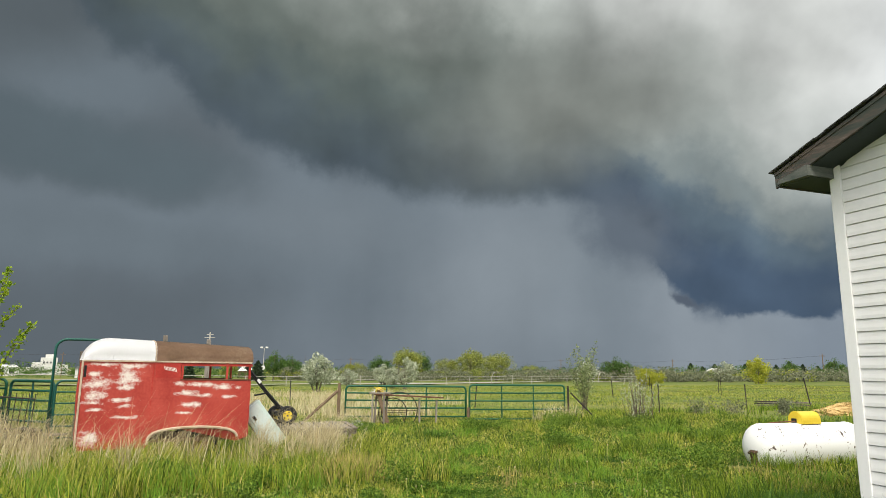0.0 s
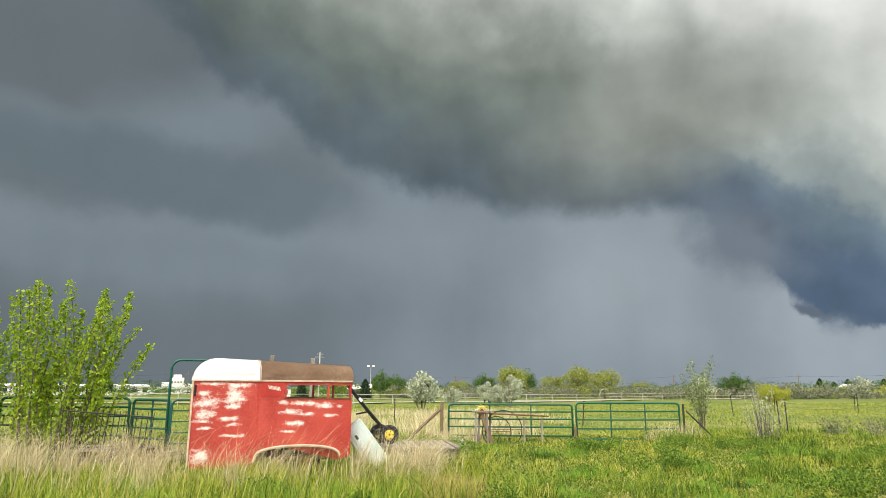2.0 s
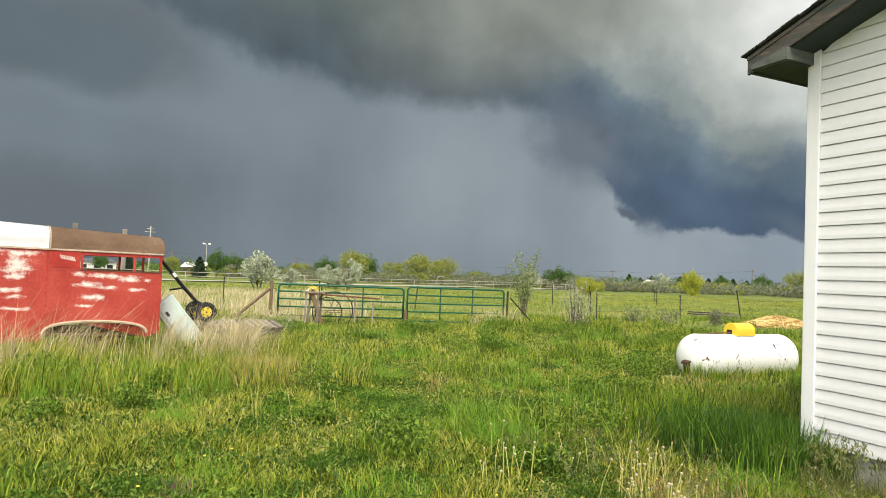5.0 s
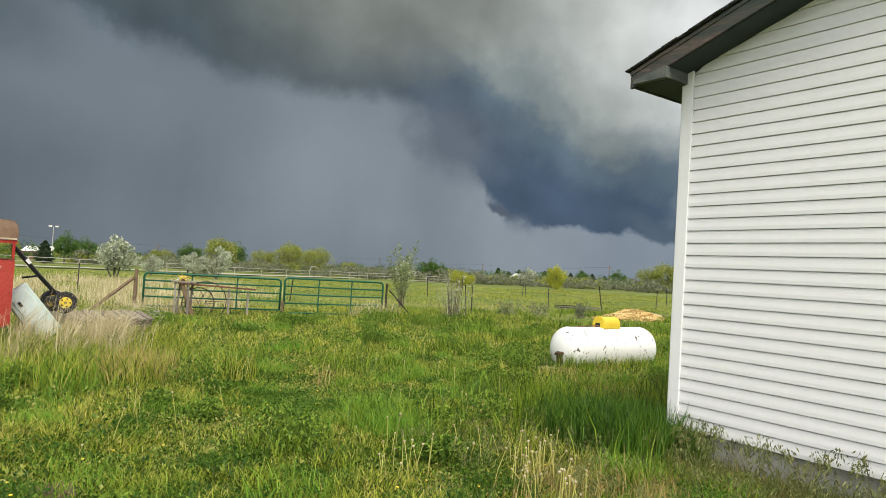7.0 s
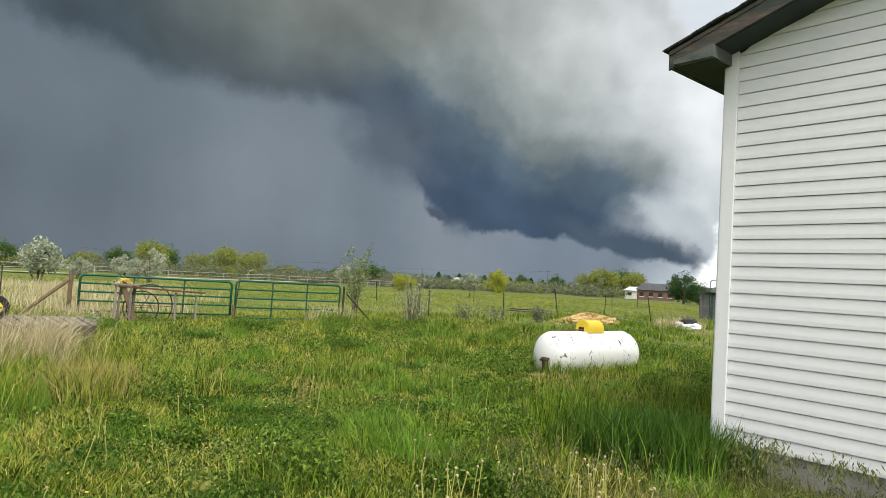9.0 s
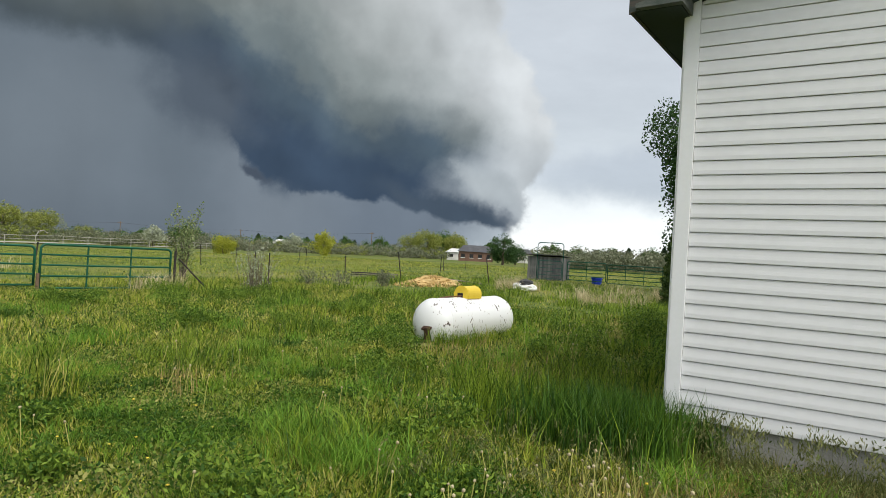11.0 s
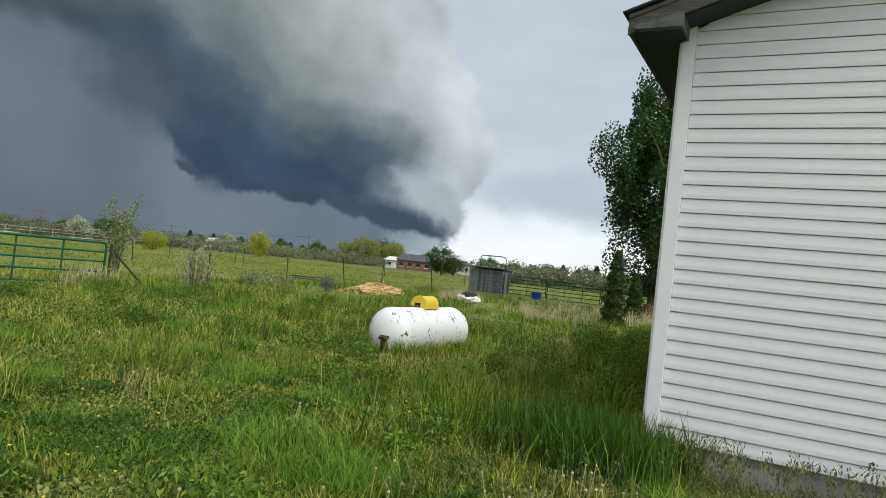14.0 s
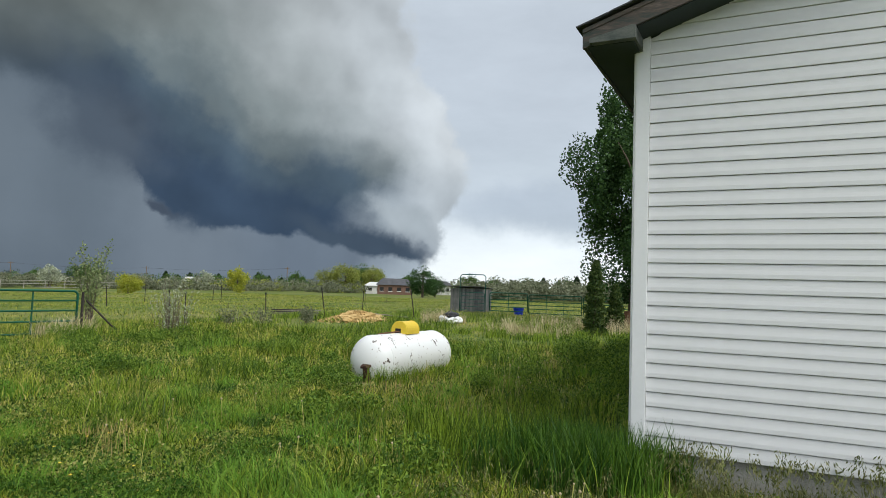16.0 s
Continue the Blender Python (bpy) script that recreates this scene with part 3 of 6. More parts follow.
# roof: two slabs, each with a barge board, an eave board and a soffit
OVX, OVY = 0.42, 0.37
for sgn in (1, -1):
    X = (lambda x: x) if sgn == 1 else (lambda x: HW - x)
    roof = new("roof_slope")
    roof.parent = house
    za, zb = EAVE + 0.16 - SLOPE * OVX, EAVE + 0.16 + SLOPE * HW / 2
    bm = bmesh.new()
    ring = [(-OVX - 0.03, za + 0.01), (HW / 2, zb + 0.01), (HW / 2, zb + 0.032), (-OVX - 0.03, za + 0.032)]
    A = [bm.verts.new((X(x), -OVY - 0.03, z)) for x, z in ring]
    B = [bm.verts.new((X(x), HD + OVY, z)) for x, z in ring]
    for i in range(4):
        bm.faces.new((A[i], A[(i + 1) % 4], B[(i + 1) % 4], B[i]))
    bm.faces.new(A), bm.faces.new(B[::-1])
    bmesh.ops.recalc_face_normals(bm, faces=bm.faces)
    part("roof_deck", bm, M_SHINGLE, roof)
    # shingle ends along the rake
    for i in range(30):
        t0 = i / 30
        x = -OVX - 0.05 + t0 * (HW / 2 + OVX)
        z = za + 0.026 + SLOPE * (x + OVX)
        tilt = Matrix.Rotation(-math.atan(SLOPE) * sgn, 4, "Y")
        for yy, w in ((-OVY + 0.14, 0.38), (-OVY + 0.60, 0.5)):
            j = rng.random() * 0.02
            part("shingle", box((0.20, w, 0.012), (X(x + 0.09), yy + j, z + 0.035), tilt), M_SHINGLE, roof)
    # barge board
    bm = bmesh.new()
    for y0, y1, hh, lift in ((-OVY, -OVY + 0.03, 0.182, 0.02), (-OVY - 0.010, -OVY - 0.001, 0.038, 0.160)):
        ring = [(-OVX, za - 0.2 + lift), (HW / 2, zb - 0.2 + lift), (HW / 2, zb - 0.2 + lift + hh), (-OVX, za - 0.2 + lift + hh)]
        A = [bm.verts.new((X(x), y0, z)) for x, z in ring]
        B = [bm.verts.new((X(x), y1, z)) for x, z in ring]
        for i in range(4):
            bm.faces.new((A[i], A[(i + 1) % 4], B[(i + 1) % 4], B[i]))
        bm.faces.new(A), bm.faces.new(B[::-1])
    bmesh.ops.recalc_face_normals(bm, faces=bm.faces)
    part("barge_board", bm, M_FASCIA, roof, "weathered dark green barge board")
    # sloping soffit under the gable overhang
    bm = bmesh.new()
    ring = [(-0.02, EAVE - 0.035), (HW / 2, EAVE - 0.035 + SLOPE * HW / 2), (HW / 2, EAVE - 0.015 + SLOPE * HW / 2), (-0.02, EAVE - 0.015)]
    A = [bm.verts.new((X(x), -OVY + 0.03, z)) for x, z in ring]
    B = [bm.verts.new((X(x), 0.03, z)) for x, z in ring]
    for i in range(4):
        bm.faces.new((A[i], A[(i + 1) % 4], B[(i + 1) % 4], B[i]))
    bm.faces.new(A), bm.faces.new(B[::-1])
    bmesh.ops.recalc_face_normals(bm, faces=bm.faces)
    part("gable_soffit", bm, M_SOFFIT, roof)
    # boxed eave: end panel, soffit and eave board
    bm = bmesh.new()
    ring = [(-OVX + 0.07, EAVE - 0.125), (0.03, EAVE - 0.125), (0.03, EAVE - 0.004), (-OVX + 0.07, EAVE - 0.085), (-OVX + 0.064, EAVE - 0.105)]
    A = [bm.verts.new((X(x), -OVY - 0.034, z)) for x, z in ring]
    B = [bm.verts.new((X(x), -OVY + 0.05, z)) for x, z in ring]
    for i in range(5):
        bm.faces.new((A[i], A[(i + 1) % 5], B[(i + 1) % 5], B[i]))
    bm.faces.new(A), bm.faces.new(B[::-1])
    bmesh.ops.recalc_face_normals(bm, faces=bm.faces)
    part("eave_return", bm, M_WFASCIA, roof, "grey weathered eave end panel")
    part("eave_return_side", box((0.022, OVY + 0.02, 0.118), (X(0.040), -OVY / 2 - 0.022, EAVE - 0.0665)), M_WFASCIA, roof, "grey-green eave box side")
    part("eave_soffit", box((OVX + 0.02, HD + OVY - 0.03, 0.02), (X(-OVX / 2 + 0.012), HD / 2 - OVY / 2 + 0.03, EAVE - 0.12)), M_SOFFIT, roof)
    part("eave_board", box((0.03, HD + 2 * OVY - 0.06, 0.16), (X(-OVX + 0.012), HD / 2, EAVE - 0.06)), M_FASCIA, roof)

# ---- propane tank ----
tank = thing("propane_tank", pose(-5.25, 5.08, -0.165, 0, 0, -1) @ Matrix.Diagonal((1.035, 1.015, 1.06, 1)), "white propane tank with yellow lid and chipped paint", "tank")
R, L = 0.43, 2.70
prof = []
for i in range(9):
    a = i / 8 * math.pi / 2
    prof.append((max(0.004, R * math.sin(a)), -L / 2 + 0.27 * (1 - math.cos(a))))
for k in range(1, 6):
    prof.append((R, -L / 2 + 0.27 + (L - 0.54) * k / 6))
for i in range(9):
    a = (8 - i) / 8 * math.pi / 2
    prof.append((max(0.004, R * math.sin(a)), L / 2 - 0.27 * (1 - math.cos(a))))
part("shell", turned(prof, 40, m=pose(0, 0, 0.47, 90, 0, 0)), M_TANK, tank, smooth=True)
for yy in (-L / 2 + 0.27, L / 2 - 0.27):
    part("weld_seam", pipe([(R * math.cos(a), yy, 0.47 + R * math.sin(a)) for a in np.linspace(0, math.tau, 40, endpoint=False)], 0.006, 6, closed=True), M_TANK, tank)
for yy in (-0.98, 0.98):
    for xx in (-0.2, 0.2):
        bm = box((0.012, 0.09, 0.42), (xx, yy, 0.11))
        box((0.07, 0.012, 0.42), (xx, yy - 0.04, 0.11), bm=bm)
        part("leg", bm, M_RUST, tank, "rusty angle-iron leg")
bm = box((0.075, 0.06, 0.58), (0.06, -1.36, 0.13), Matrix.Rotation(0.12, 4, "X"), 0.008)
box((0.012, 0.17, 0.50), (0.10, -1.30, 0.15), Matrix.Rotation(0.12, 4, "X"), bm=bm)
box((0.17, 0.09, 0.03), (0.06, -1.38, 0.40), Matrix.Rotation(0.5, 4, "X"), bm=bm)
part("end_bracket", bm, plain("dark_rust", (0.028, 0.016, 0.012), (0.085, 0.042, 0.026), scale=8, fine=50, rough=0.9), tank, "rusty steel end bracket")
# yellow half-round hood over the valves
bm = bmesh.new()
rows = []
for yy in (-0.24, 0.24):
    arc = [(0.165, 0.0)] + [(0.165 * math.cos(a), 0.075 + 0.15 * math.sin(a)) for a in np.linspace(0, math.pi, 15)] + [(-0.165, 0.0)]
    rows.append([bm.verts.new((x, yy + 0.02, 0.885 + z)) for x, z in arc])
for k in range(len(rows[0]) - 1):
    bm.faces.new((rows[0][k], rows[0][k + 1], rows[1][k + 1], rows[1][k]))
for rr in rows:
    bm.faces.new(rr)
bmesh.ops.recalc_face_normals(bm, faces=bm.faces)
hood = part("valve_hood", bm, M_YELLOW, tank, "yellow half-round valve hood")
part("hood_notch", box((0.12, 0.02, 0.09), (-0.02, -0.224, 0.935), bevel=0.008), M_DARK, hood)
for yy in (-0.2, 0.24):
    part("hood_rib", pipe([(0.167 * math.cos(a), yy, 0.96 + 0.152 * math.sin(a)) for a in np.linspace(0, math.pi, 13)], 0.006, 5), M_YELLOW, hood)
part("gas_line", pipe([(0.02, -0.2, 0.93), (-0.06, -0.5, 0.915), (-0.1, -0.8, 0.895)], 0.012, 6), M_RUST, tank)

# ---- horse trailer: length along local y, camera side faces +x ----
TL, TW = 3.06, 1.75
trailer = thing("horse_trailer", pose(-8.60, -8.50, 0, 0, 0, 10.0) @ Matrix.Diagonal((1, 1.005, 1.045, 1)), "old red horse trailer with peeling paint and rusty roof", "trailer")
SIDE0, SIDE1 = 0.27, 1.80
WIN0, DOOR, SEAM = 1.70, 1.20, 1.23
WORN = ((0.20, 1.56, 0.22, 0.08), (0.26, 1.38, 0.38, 0.17), (0.24, 1.18, 0.30, 0.13), (0.22, 1.05, 0.30, 0.06), (0.27, 0.93, 0.20, 0.05),
        (0.76, 1.50, 0.34, 0.30), (0.74, 1.32, 0.22, 0.12), (0.80, 1.69, 0.46, 0.08), (0.70, 1.10, 0.36, 0.07), (0.75, 0.99, 0.20, 0.06),
        (0.78, 0.79, 0.34, 0.05), (0.22, 0.44, 0.34, 0.20), (1.72, 1.38, 0.16, 0.08), (2.10, 1.37, 0.50, 0.07), (2.50, 1.33, 0.34, 0.10),
        (1.85, 1.21, 0.36, 0.09), (2.15, 1.16, 0.30, 0.06), (1.92, 0.99, 0.30, 0.10), (1.80, 0.85, 0.24, 0.04), (2.62, 1.14, 0.22, 0.05),
        (2.8, 1.31, 0.10, 0.06), (0.35, 1.72, 0.4, 0.05))
M_WORN = worn_red(WORN)
ARC, ARW = 2.02, 0.80


def arch_z(t, base, rise):
    return base + rise * abs(math.sin(t)) ** 0.5


for sx in (0.0, -TW):
    bm = bmesh.new()
    arch = [(ARC + ARW * math.cos(t), arch_z(t, SIDE0 + 0.04, 0.26)) for t in np.linspace(math.pi, 0, 19)]
    out = [(0.04, SIDE0 - 0.03), (arch[0][0] - 0.05, SIDE0 - 0.02)] + arch + [(TL, SIDE0 + 0.12), (TL, 1.43), (WIN0, 1.47), (WIN0, 1.765), (0.0, SIDE1), (-0.02, 1.1)]
    for dxx in (0.0, -0.04):
        bm.faces.new([bm.verts.new((sx + dxx, y, z)) for y, z in out])
    bm.verts.ensure_lookup_table()
    n = len(out)
    for i in range(n):
        bm.faces.new((bm.verts[i], bm.verts[(i + 1) % n], bm.verts[n + (i + 1) % n], bm.verts[n + i]))
    bmesh.ops.triangulate(bm, faces=[f for f in bm.faces if len(f.verts) > 4])
    bmesh.ops.recalc_face_normals(bm, faces=bm.faces)
    side = part("side_panel", bm, M_WORN, trailer)
    part("window_rail", box((0.035, TL - WIN0 + 0.03, 0.05), (sx - 0.02, (TL + WIN0) / 2, 1.735)), M_RED, side)
    part("window_ledge", box((0.06, TL - WIN0, 0.02), (sx - 0.02, (TL + WIN0) / 2, 1.455)), M_RUST, side)
    for yy in (WIN0 + 0.03, 2.58, TL - 0.03):
        part("window_post", box((0.04, 0.04, 0.34), (sx - 0.025, yy, 1.60)), M_RED, side)
    part("gutter_strip", box((0.03, TL, 0.028), (sx + 0.006, TL / 2, 1.782)), M_RAWTRIM, side)
part("front_panel", box((TW - 0.08, 0.04, 1.48), (-TW / 2, 0.03, 1.05), bevel=0.01), M_RED, trailer)
part("front_edge", box((0.035, 0.035, 1.5), (0.002, 0.0, 1.04), bevel=0.008), M_RAWTRIM, trailer)
part("floor_boards", box((TW - 0.1, TL - 0.06, 0.06), (-TW / 2, TL / 2, 0.36)), M_BROWNWOOD, trailer)
part("tail_gate", box((TW - 0.1, 0.04, 1.0), (-TW / 2, TL - 0.03, 0.94)), M_RED, trailer)
part("front_vent", box((0.012, 0.04, 0.20), (0.004, 0.05, 1.60)), M_DARK, trailer)


def vault(y0, y1, front, mat, label):
    """A roof sheet vaulted across the trailer, rounded down at the front."""
    bm = bmesh.new()
    ys = np.concatenate([y0 + 0.5 * (1 - np.cos(np.linspace(0, math.pi / 2, 9))), np.linspace(y0 + 0.56, y1, 6)]) if front else np.linspace(y0, y1, 8)
    prev = None
    for y in ys:
        k = 1.0
        if front and y < y0 + 0.5:
            k = math.sqrt(max(0.0, 1 - ((y0 + 0.5 - y) / 0.5) ** 2))
        k = max(k, 0.02)
        row = []
        for a in np.linspace(0, math.pi, 19):
            c, s_ = math.cos(a), math.sin(a)
            x = -TW / 2 + (TW / 2 + 0.02) * math.copysign(abs(c) ** 0.72, c)
            row.append(bm.verts.new((x, y, 1.785 + (0.45 - 0.04 * y) * k * abs(s_) ** 0.72)))
        if prev:
            for i in range(18):
                bm.faces.new((prev[i], prev[i + 1], row[i + 1], row[i]))
        prev = row
    bmesh.ops.solidify(bm, geom=list(bm.faces), thickness=0.02)
    bmesh.ops.recalc_face_normals(bm, faces=bm.faces)
    return part("roof_sheet", bm, mat, trailer, label, smooth=True)


vault(-0.02, SEAM + 0.015, True, M_WHITEROOF, "white painted front roof sheet")
vault(SEAM - 0.015, TL + 0.02, False, M_BROWNROOF, "brown rusty rear roof sheet")
part("roof_seam", pipe([(-TW / 2 + (TW / 2 + 0.03) * math.copysign(abs(math.cos(a)) ** 0.72, math.cos(a)), SEAM, 1.785 + 0.405 * abs(math.sin(a)) ** 0.72)
                        for a in np.linspace(0, math.pi, 21)], 0.010, 6), M_RAWTRIM, trailer)
part("door_edge", box((0.010, 0.028, 1.46), (0.005, DOOR, 1.02)), M_RED, trailer)
part("vent_panel", box((0.008, 0.46, 0.27), (0.004, DOOR + 0.27, 1.625)), M_RED, trailer)
for z in (0.84, 1.12, 1.29, 1.45):
    part("panel_bead", pipe([(-0.001, DOOR + 0.02, z), (-0.001, TL - 0.02, z - 0.015)], 0.003, 6), M_WORN, trailer)
ft = [(0.012, ARC + (ARW + 0.03) * math.cos(t), arch_z(t, SIDE0 + 0.03, 0.29)) for t in np.linspace(math.pi, 0.1, 19)]
part("wheel_arch_trim", pipe(ft, 0.026, 6), M_RAWTRIM, trailer, "bare rusty wheel arch trim")
for i in range(9):
    part("vent_louvre", box((0.014, 0.014, 0.075), (0.009, DOOR + 0.20 + 0.026 * i, 1.665 - 0.004 * i), Matrix.Rotation(0.35, 4, "X")), M_PRIMER, trailer)


tyre_prof = [(0.05, -0.08), (0.27, -0.09), (0.31, -0.05), (0.31, 0.05), (0.27, 0.09), (0.05, 0.08)]
for xx in (-0.18, -TW + 0.18):
    wheel = part("wheel", turned(tyre_prof, 24, m=pose(xx, 2.2, 0.29, 0, 90, 0)), M_RUBBER, trailer)
    part("rim", turned([(0.02, -0.1), (0.16, -0.1), (0.17, 0.1), (0.02, 0.1)], 16, m=pose(xx, 2.2, 0.29, 0, 90, 0)), M_RUST, wheel)
part("axle", pipe([(-0.2, 2.2, 0.29), (-TW + 0.2, 2.2, 0.29)], 0.035, 8), M_RUST, trailer)


# ---- tube gates ----
def tube_gate(a, b, height, low, rails, uprights, mat, label, group, name="tube_gate"):
    """A gate of bent tube between two plan points, with level rails."""
    a, b = Vector(a), Vector(b)
    d = b - a
    ln = d.length
    g = thing(name, pose(a.x, a.y, gz(a.x, a.y), 0, 0, math.degrees(math.atan2(d.y, d.x))), label, "gate", group)
    c = 0.13
    pts = [(0, 0, low)]
    for t in np.linspace(math.pi, math.pi / 2, 6):
        pts.append((c + c * math.cos(t), 0, height - c + c * math.sin(t)))
    for t in np.linspace(math.pi / 2, 0, 6):
        pts.append((ln - c + c * math.cos(t), 0, height - c + c * math.sin(t)))
    pts.append((ln, 0, low))
    part("gate_frame", pipe(pts, 0.034, 8), mat, g, smooth=True)
    for i in range(rails):
        z = low + (height - low) * (i / rails) ** 0.9 + (0.0 if i else 0.01)
        part("rail", pipe([(0, 0, z), (ln / 2, 0, z - 0.008), (ln, 0, z)], 0.027, 6), mat, g)
    for k in range(1, uprights + 1):
        x = ln * k / (uprights + 1)
        part("upright", pipe([(x, 0.022, low), (x, 0.022, height)], 0.024, 6), mat, g)
    return g


tube_gate((-18.2, -1.62), (-17.32, 2.55), 1.22, 0.17, 4, 2, M_GATE, "green tubular steel farm gate, closed", "field gates")
tube_gate((-17.28, 2.68), (-16.98, 6.38), 1.28, 0.08, 4, 2, M_GATE, "green tubular steel farm gate, closed", "field gates")


# ---- trees and shrubs ----
def limb_path(a, b, sag, g, n=5):
    a, b = np.array(a, float), np.array(b, float)
    side = g.normal(size=3) * np.linalg.norm(b - a) * sag
    return [tuple(a + (b - a) * t + side * math.sin(math.pi * t)) for t in np.linspace(0, 1, n)]


def crown_points(g, n, clumps, rx, rz, zc, puff=1.0, hollow=0.55):
    """Leaf places in uneven clumps round a crown of half-width rx and half-height rz."""
    c = g.normal(size=(clumps, 3))
    c /= np.linalg.norm(c, axis=1)[:, None]
    c *= (hollow + (1 - hollow) * g.random(clumps))[:, None]
    size = (0.20 + 0.22 * g.random(clumps)) * puff
    pick = g.integers(0, clumps, n)
    d = g.normal(size=(n, 3))
    d /= np.linalg.norm(d, axis=1)[:, None]
    p = c[pick] * (1 - 0.2 * puff) + d * (size[pick] * g.random(n) ** 0.4)[:, None]
    return p * np.array([rx, rx, rz]) + np.array([0, 0, zc])


def broadleaf(name, seed, h, rx, mat, n=900, leaf=0.3, clumps=22, trunk=0.12, low=0.15, label="", category="tree", group="", stems=1, puff=1.0):
    """A tree with a tapering trunk, limbs and a crown of many leaves; stands at its own origin."""
    g = np.random.default_rng(seed)
    t = thing(name, Matrix(), label, category, group)
    bm = bmesh.new()
    for k in range(stems):
        off = g.normal(size=2) * rx * 0.25 * (stems > 1)
        topx, topy = g.normal(size=2) * rx * 0.2 + off
        pts = [(off[0] * 0.2, off[1] * 0.2, -0.1), (off[0] * 0.5, off[1] * 0.5, h * 0.2), (off[0], off[1], h * 0.5), (topx, topy, h * 0.9)]
        r = trunk / math.sqrt(stems)
        pipe(pts, [r, r * 0.8, r * 0.5, r * 0.12], 7, bm)
        for _ in range(6):
            z = h * (low + 0.15 + 0.5 * g.random())
            a = g.random() * math.tau
            e = (math.cos(a) * rx * 0.75, math.sin(a) * rx * 0.75, z + h * 0.18)
            pipe(limb_path((off[0] * z / h, off[1] * z / h, z), e, 0.06, g), [r * 0.4, r * 0.3, r * 0.22, r * 0.15, r * 0.06], 5, bm)
    part("trunk", bm, M_BARK, t)
    rz = h * (1 - low) / 2
    pts = crown_points(g, n, clumps, rx, rz, h * low + rz, puff, 0.55 if puff == 1.0 else 0.25)
    cr = new("crown", leaf_mesh("crown", pts, leaf, mat, seed))
    cr.parent = t
    return t


def conifer(name, seed, h, r, mat, n=900, leaf=0.25, label="", low=0.06, power=0.8, group=""):
    g = np.random.default_rng(seed)
    t = thing(name, Matrix(), label, "tree", group)
    part("trunk", pipe([(0, 0, -0.1), (0, 0, h * 0.5), (0.02, 0, h * 0.95)], [r * 0.2, r * 0.12, 0.01], 7), M_BARK, t)
    z = g.random(n) ** 1.25
    lobes = 1 + 0.22 * np.sin(z * 40 + g.random(n) * 2)
    rad = r * (1 - z) ** power * lobes * np.sqrt(0.35 + 0.65 * g.random(n))
    a = g.random(n) * math.tau
    pts = np.stack([np.cos(a) * rad, np.sin(a) * rad, h * (low + (1 - low) * z)], 1)
    cr = new("crown", leaf_mesh("crown", pts, leaf, mat, seed, long=1.5, up=0.5))
    cr.parent = t
    return t


EYE = (3.0, -6.1)


def bearing(az_deg, dist):
    a = radians(az_deg)
    return EYE[0] - math.sin(a) * dist, EYE[1] + math.cos(a) * dist


def place(ob, x, y, s=1.0, sz=1.0, turn=0.0):
    ob.matrix_basis = pose(x, y, gz(x, y), 0, 0, turn) @ Matrix.Diagonal((s, s, s * sz, 1))
    return ob


def again(ob, x, y, s=1.0, sz=1.0, turn=0.0):
    c = copy_thing(ob, Matrix())
    c.matrix_basis = pose(x, y, gz(x, y), 0, 0, turn) @ Matrix.Diagonal((s, s, s * sz, 1))
    return c


def grove(make, rows):
    """Trees of one kind: rows of bearing, distance, scale and stretch; the first is built, the rest are copies."""
    first = None
    for i, (a, d, s, sz) in enumerate(rows):
        x, y = bearing(a, d)
        first = place(make(), x, y, s, sz) if first is None else (again(first, x, y, s, sz, i * 67.0) and first)


# golden willows beyond the rail fence
grove(lambda: broadleaf("willow_tree", 31, 9.0, 5.6, L_WILLOW, 6000, 0.34, 44, 0.35, 0.08, "round golden-green willow tree by the far fence", "tree", "far willows"),
      ((73.0, 172, 0.95, 1.0), (69.7, 176, 0.66, 1.0), (67.7, 170, 0.84, 1.08), (65.4, 165, 0.80, 1.0), (77.6, 180, 0.6, 0.9), (35.4, 175, 0.95, 0.9), (36.9, 180, 0.7, 1.0),
       (33.2, 178, 0.8, 1.0), (88.0, 200, 0.6, 1.0), (62.5, 190, 0.5, 1.0)))
grove(lambda: broadleaf("green_tree", 32, 10.0, 5.2, L_GREEN, 5000, 0.36, 40, 0.3, 0.12, "mid-green leafy tree on the far side of the field", "tree", "far green trees"),
      ((84.4, 150, 0.55, 1.2), (82.9, 165, 0.6, 1.0), (75.4, 185, 0.75, 0.9), (72.0, 190, 0.8, 1.0), (55.6, 165, 0.65, 0.9), (54.5, 170, 0.55, 0.9), (33.6, 185, 0.8, 1.0),
       (34.4, 190, 0.75, 1.0), (29.9, 230, 0.7, 1.0), (24.8, 195, 0.7, 0.9), (39.5, 200, 0.6, 1.0), (42.3, 200, 0.6, 0.9), (93, 200, 0.5, 1), (96.5, 210, 0.6, 1), (106, 190, 0.6, 0.9),
       (110, 180, 0.7, 0.9), (22.5, 210, 0.7, 0.8), (19.5, 200, 0.7, 0.8), (16.5, 180, 0.7, 0.8), (58.5, 200, 0.6, 0.8)))
grove(lambda: broadleaf("dark_tree", 33, 5.4, 3.1, L_POPLAR, 7000, 0.20, 44, 0.25, 0.0, "dark green round tree beside a far house", "tree"), ((29.1, 112, 1.0, 1.0), (28.0, 116, 0.7, 1.0)))
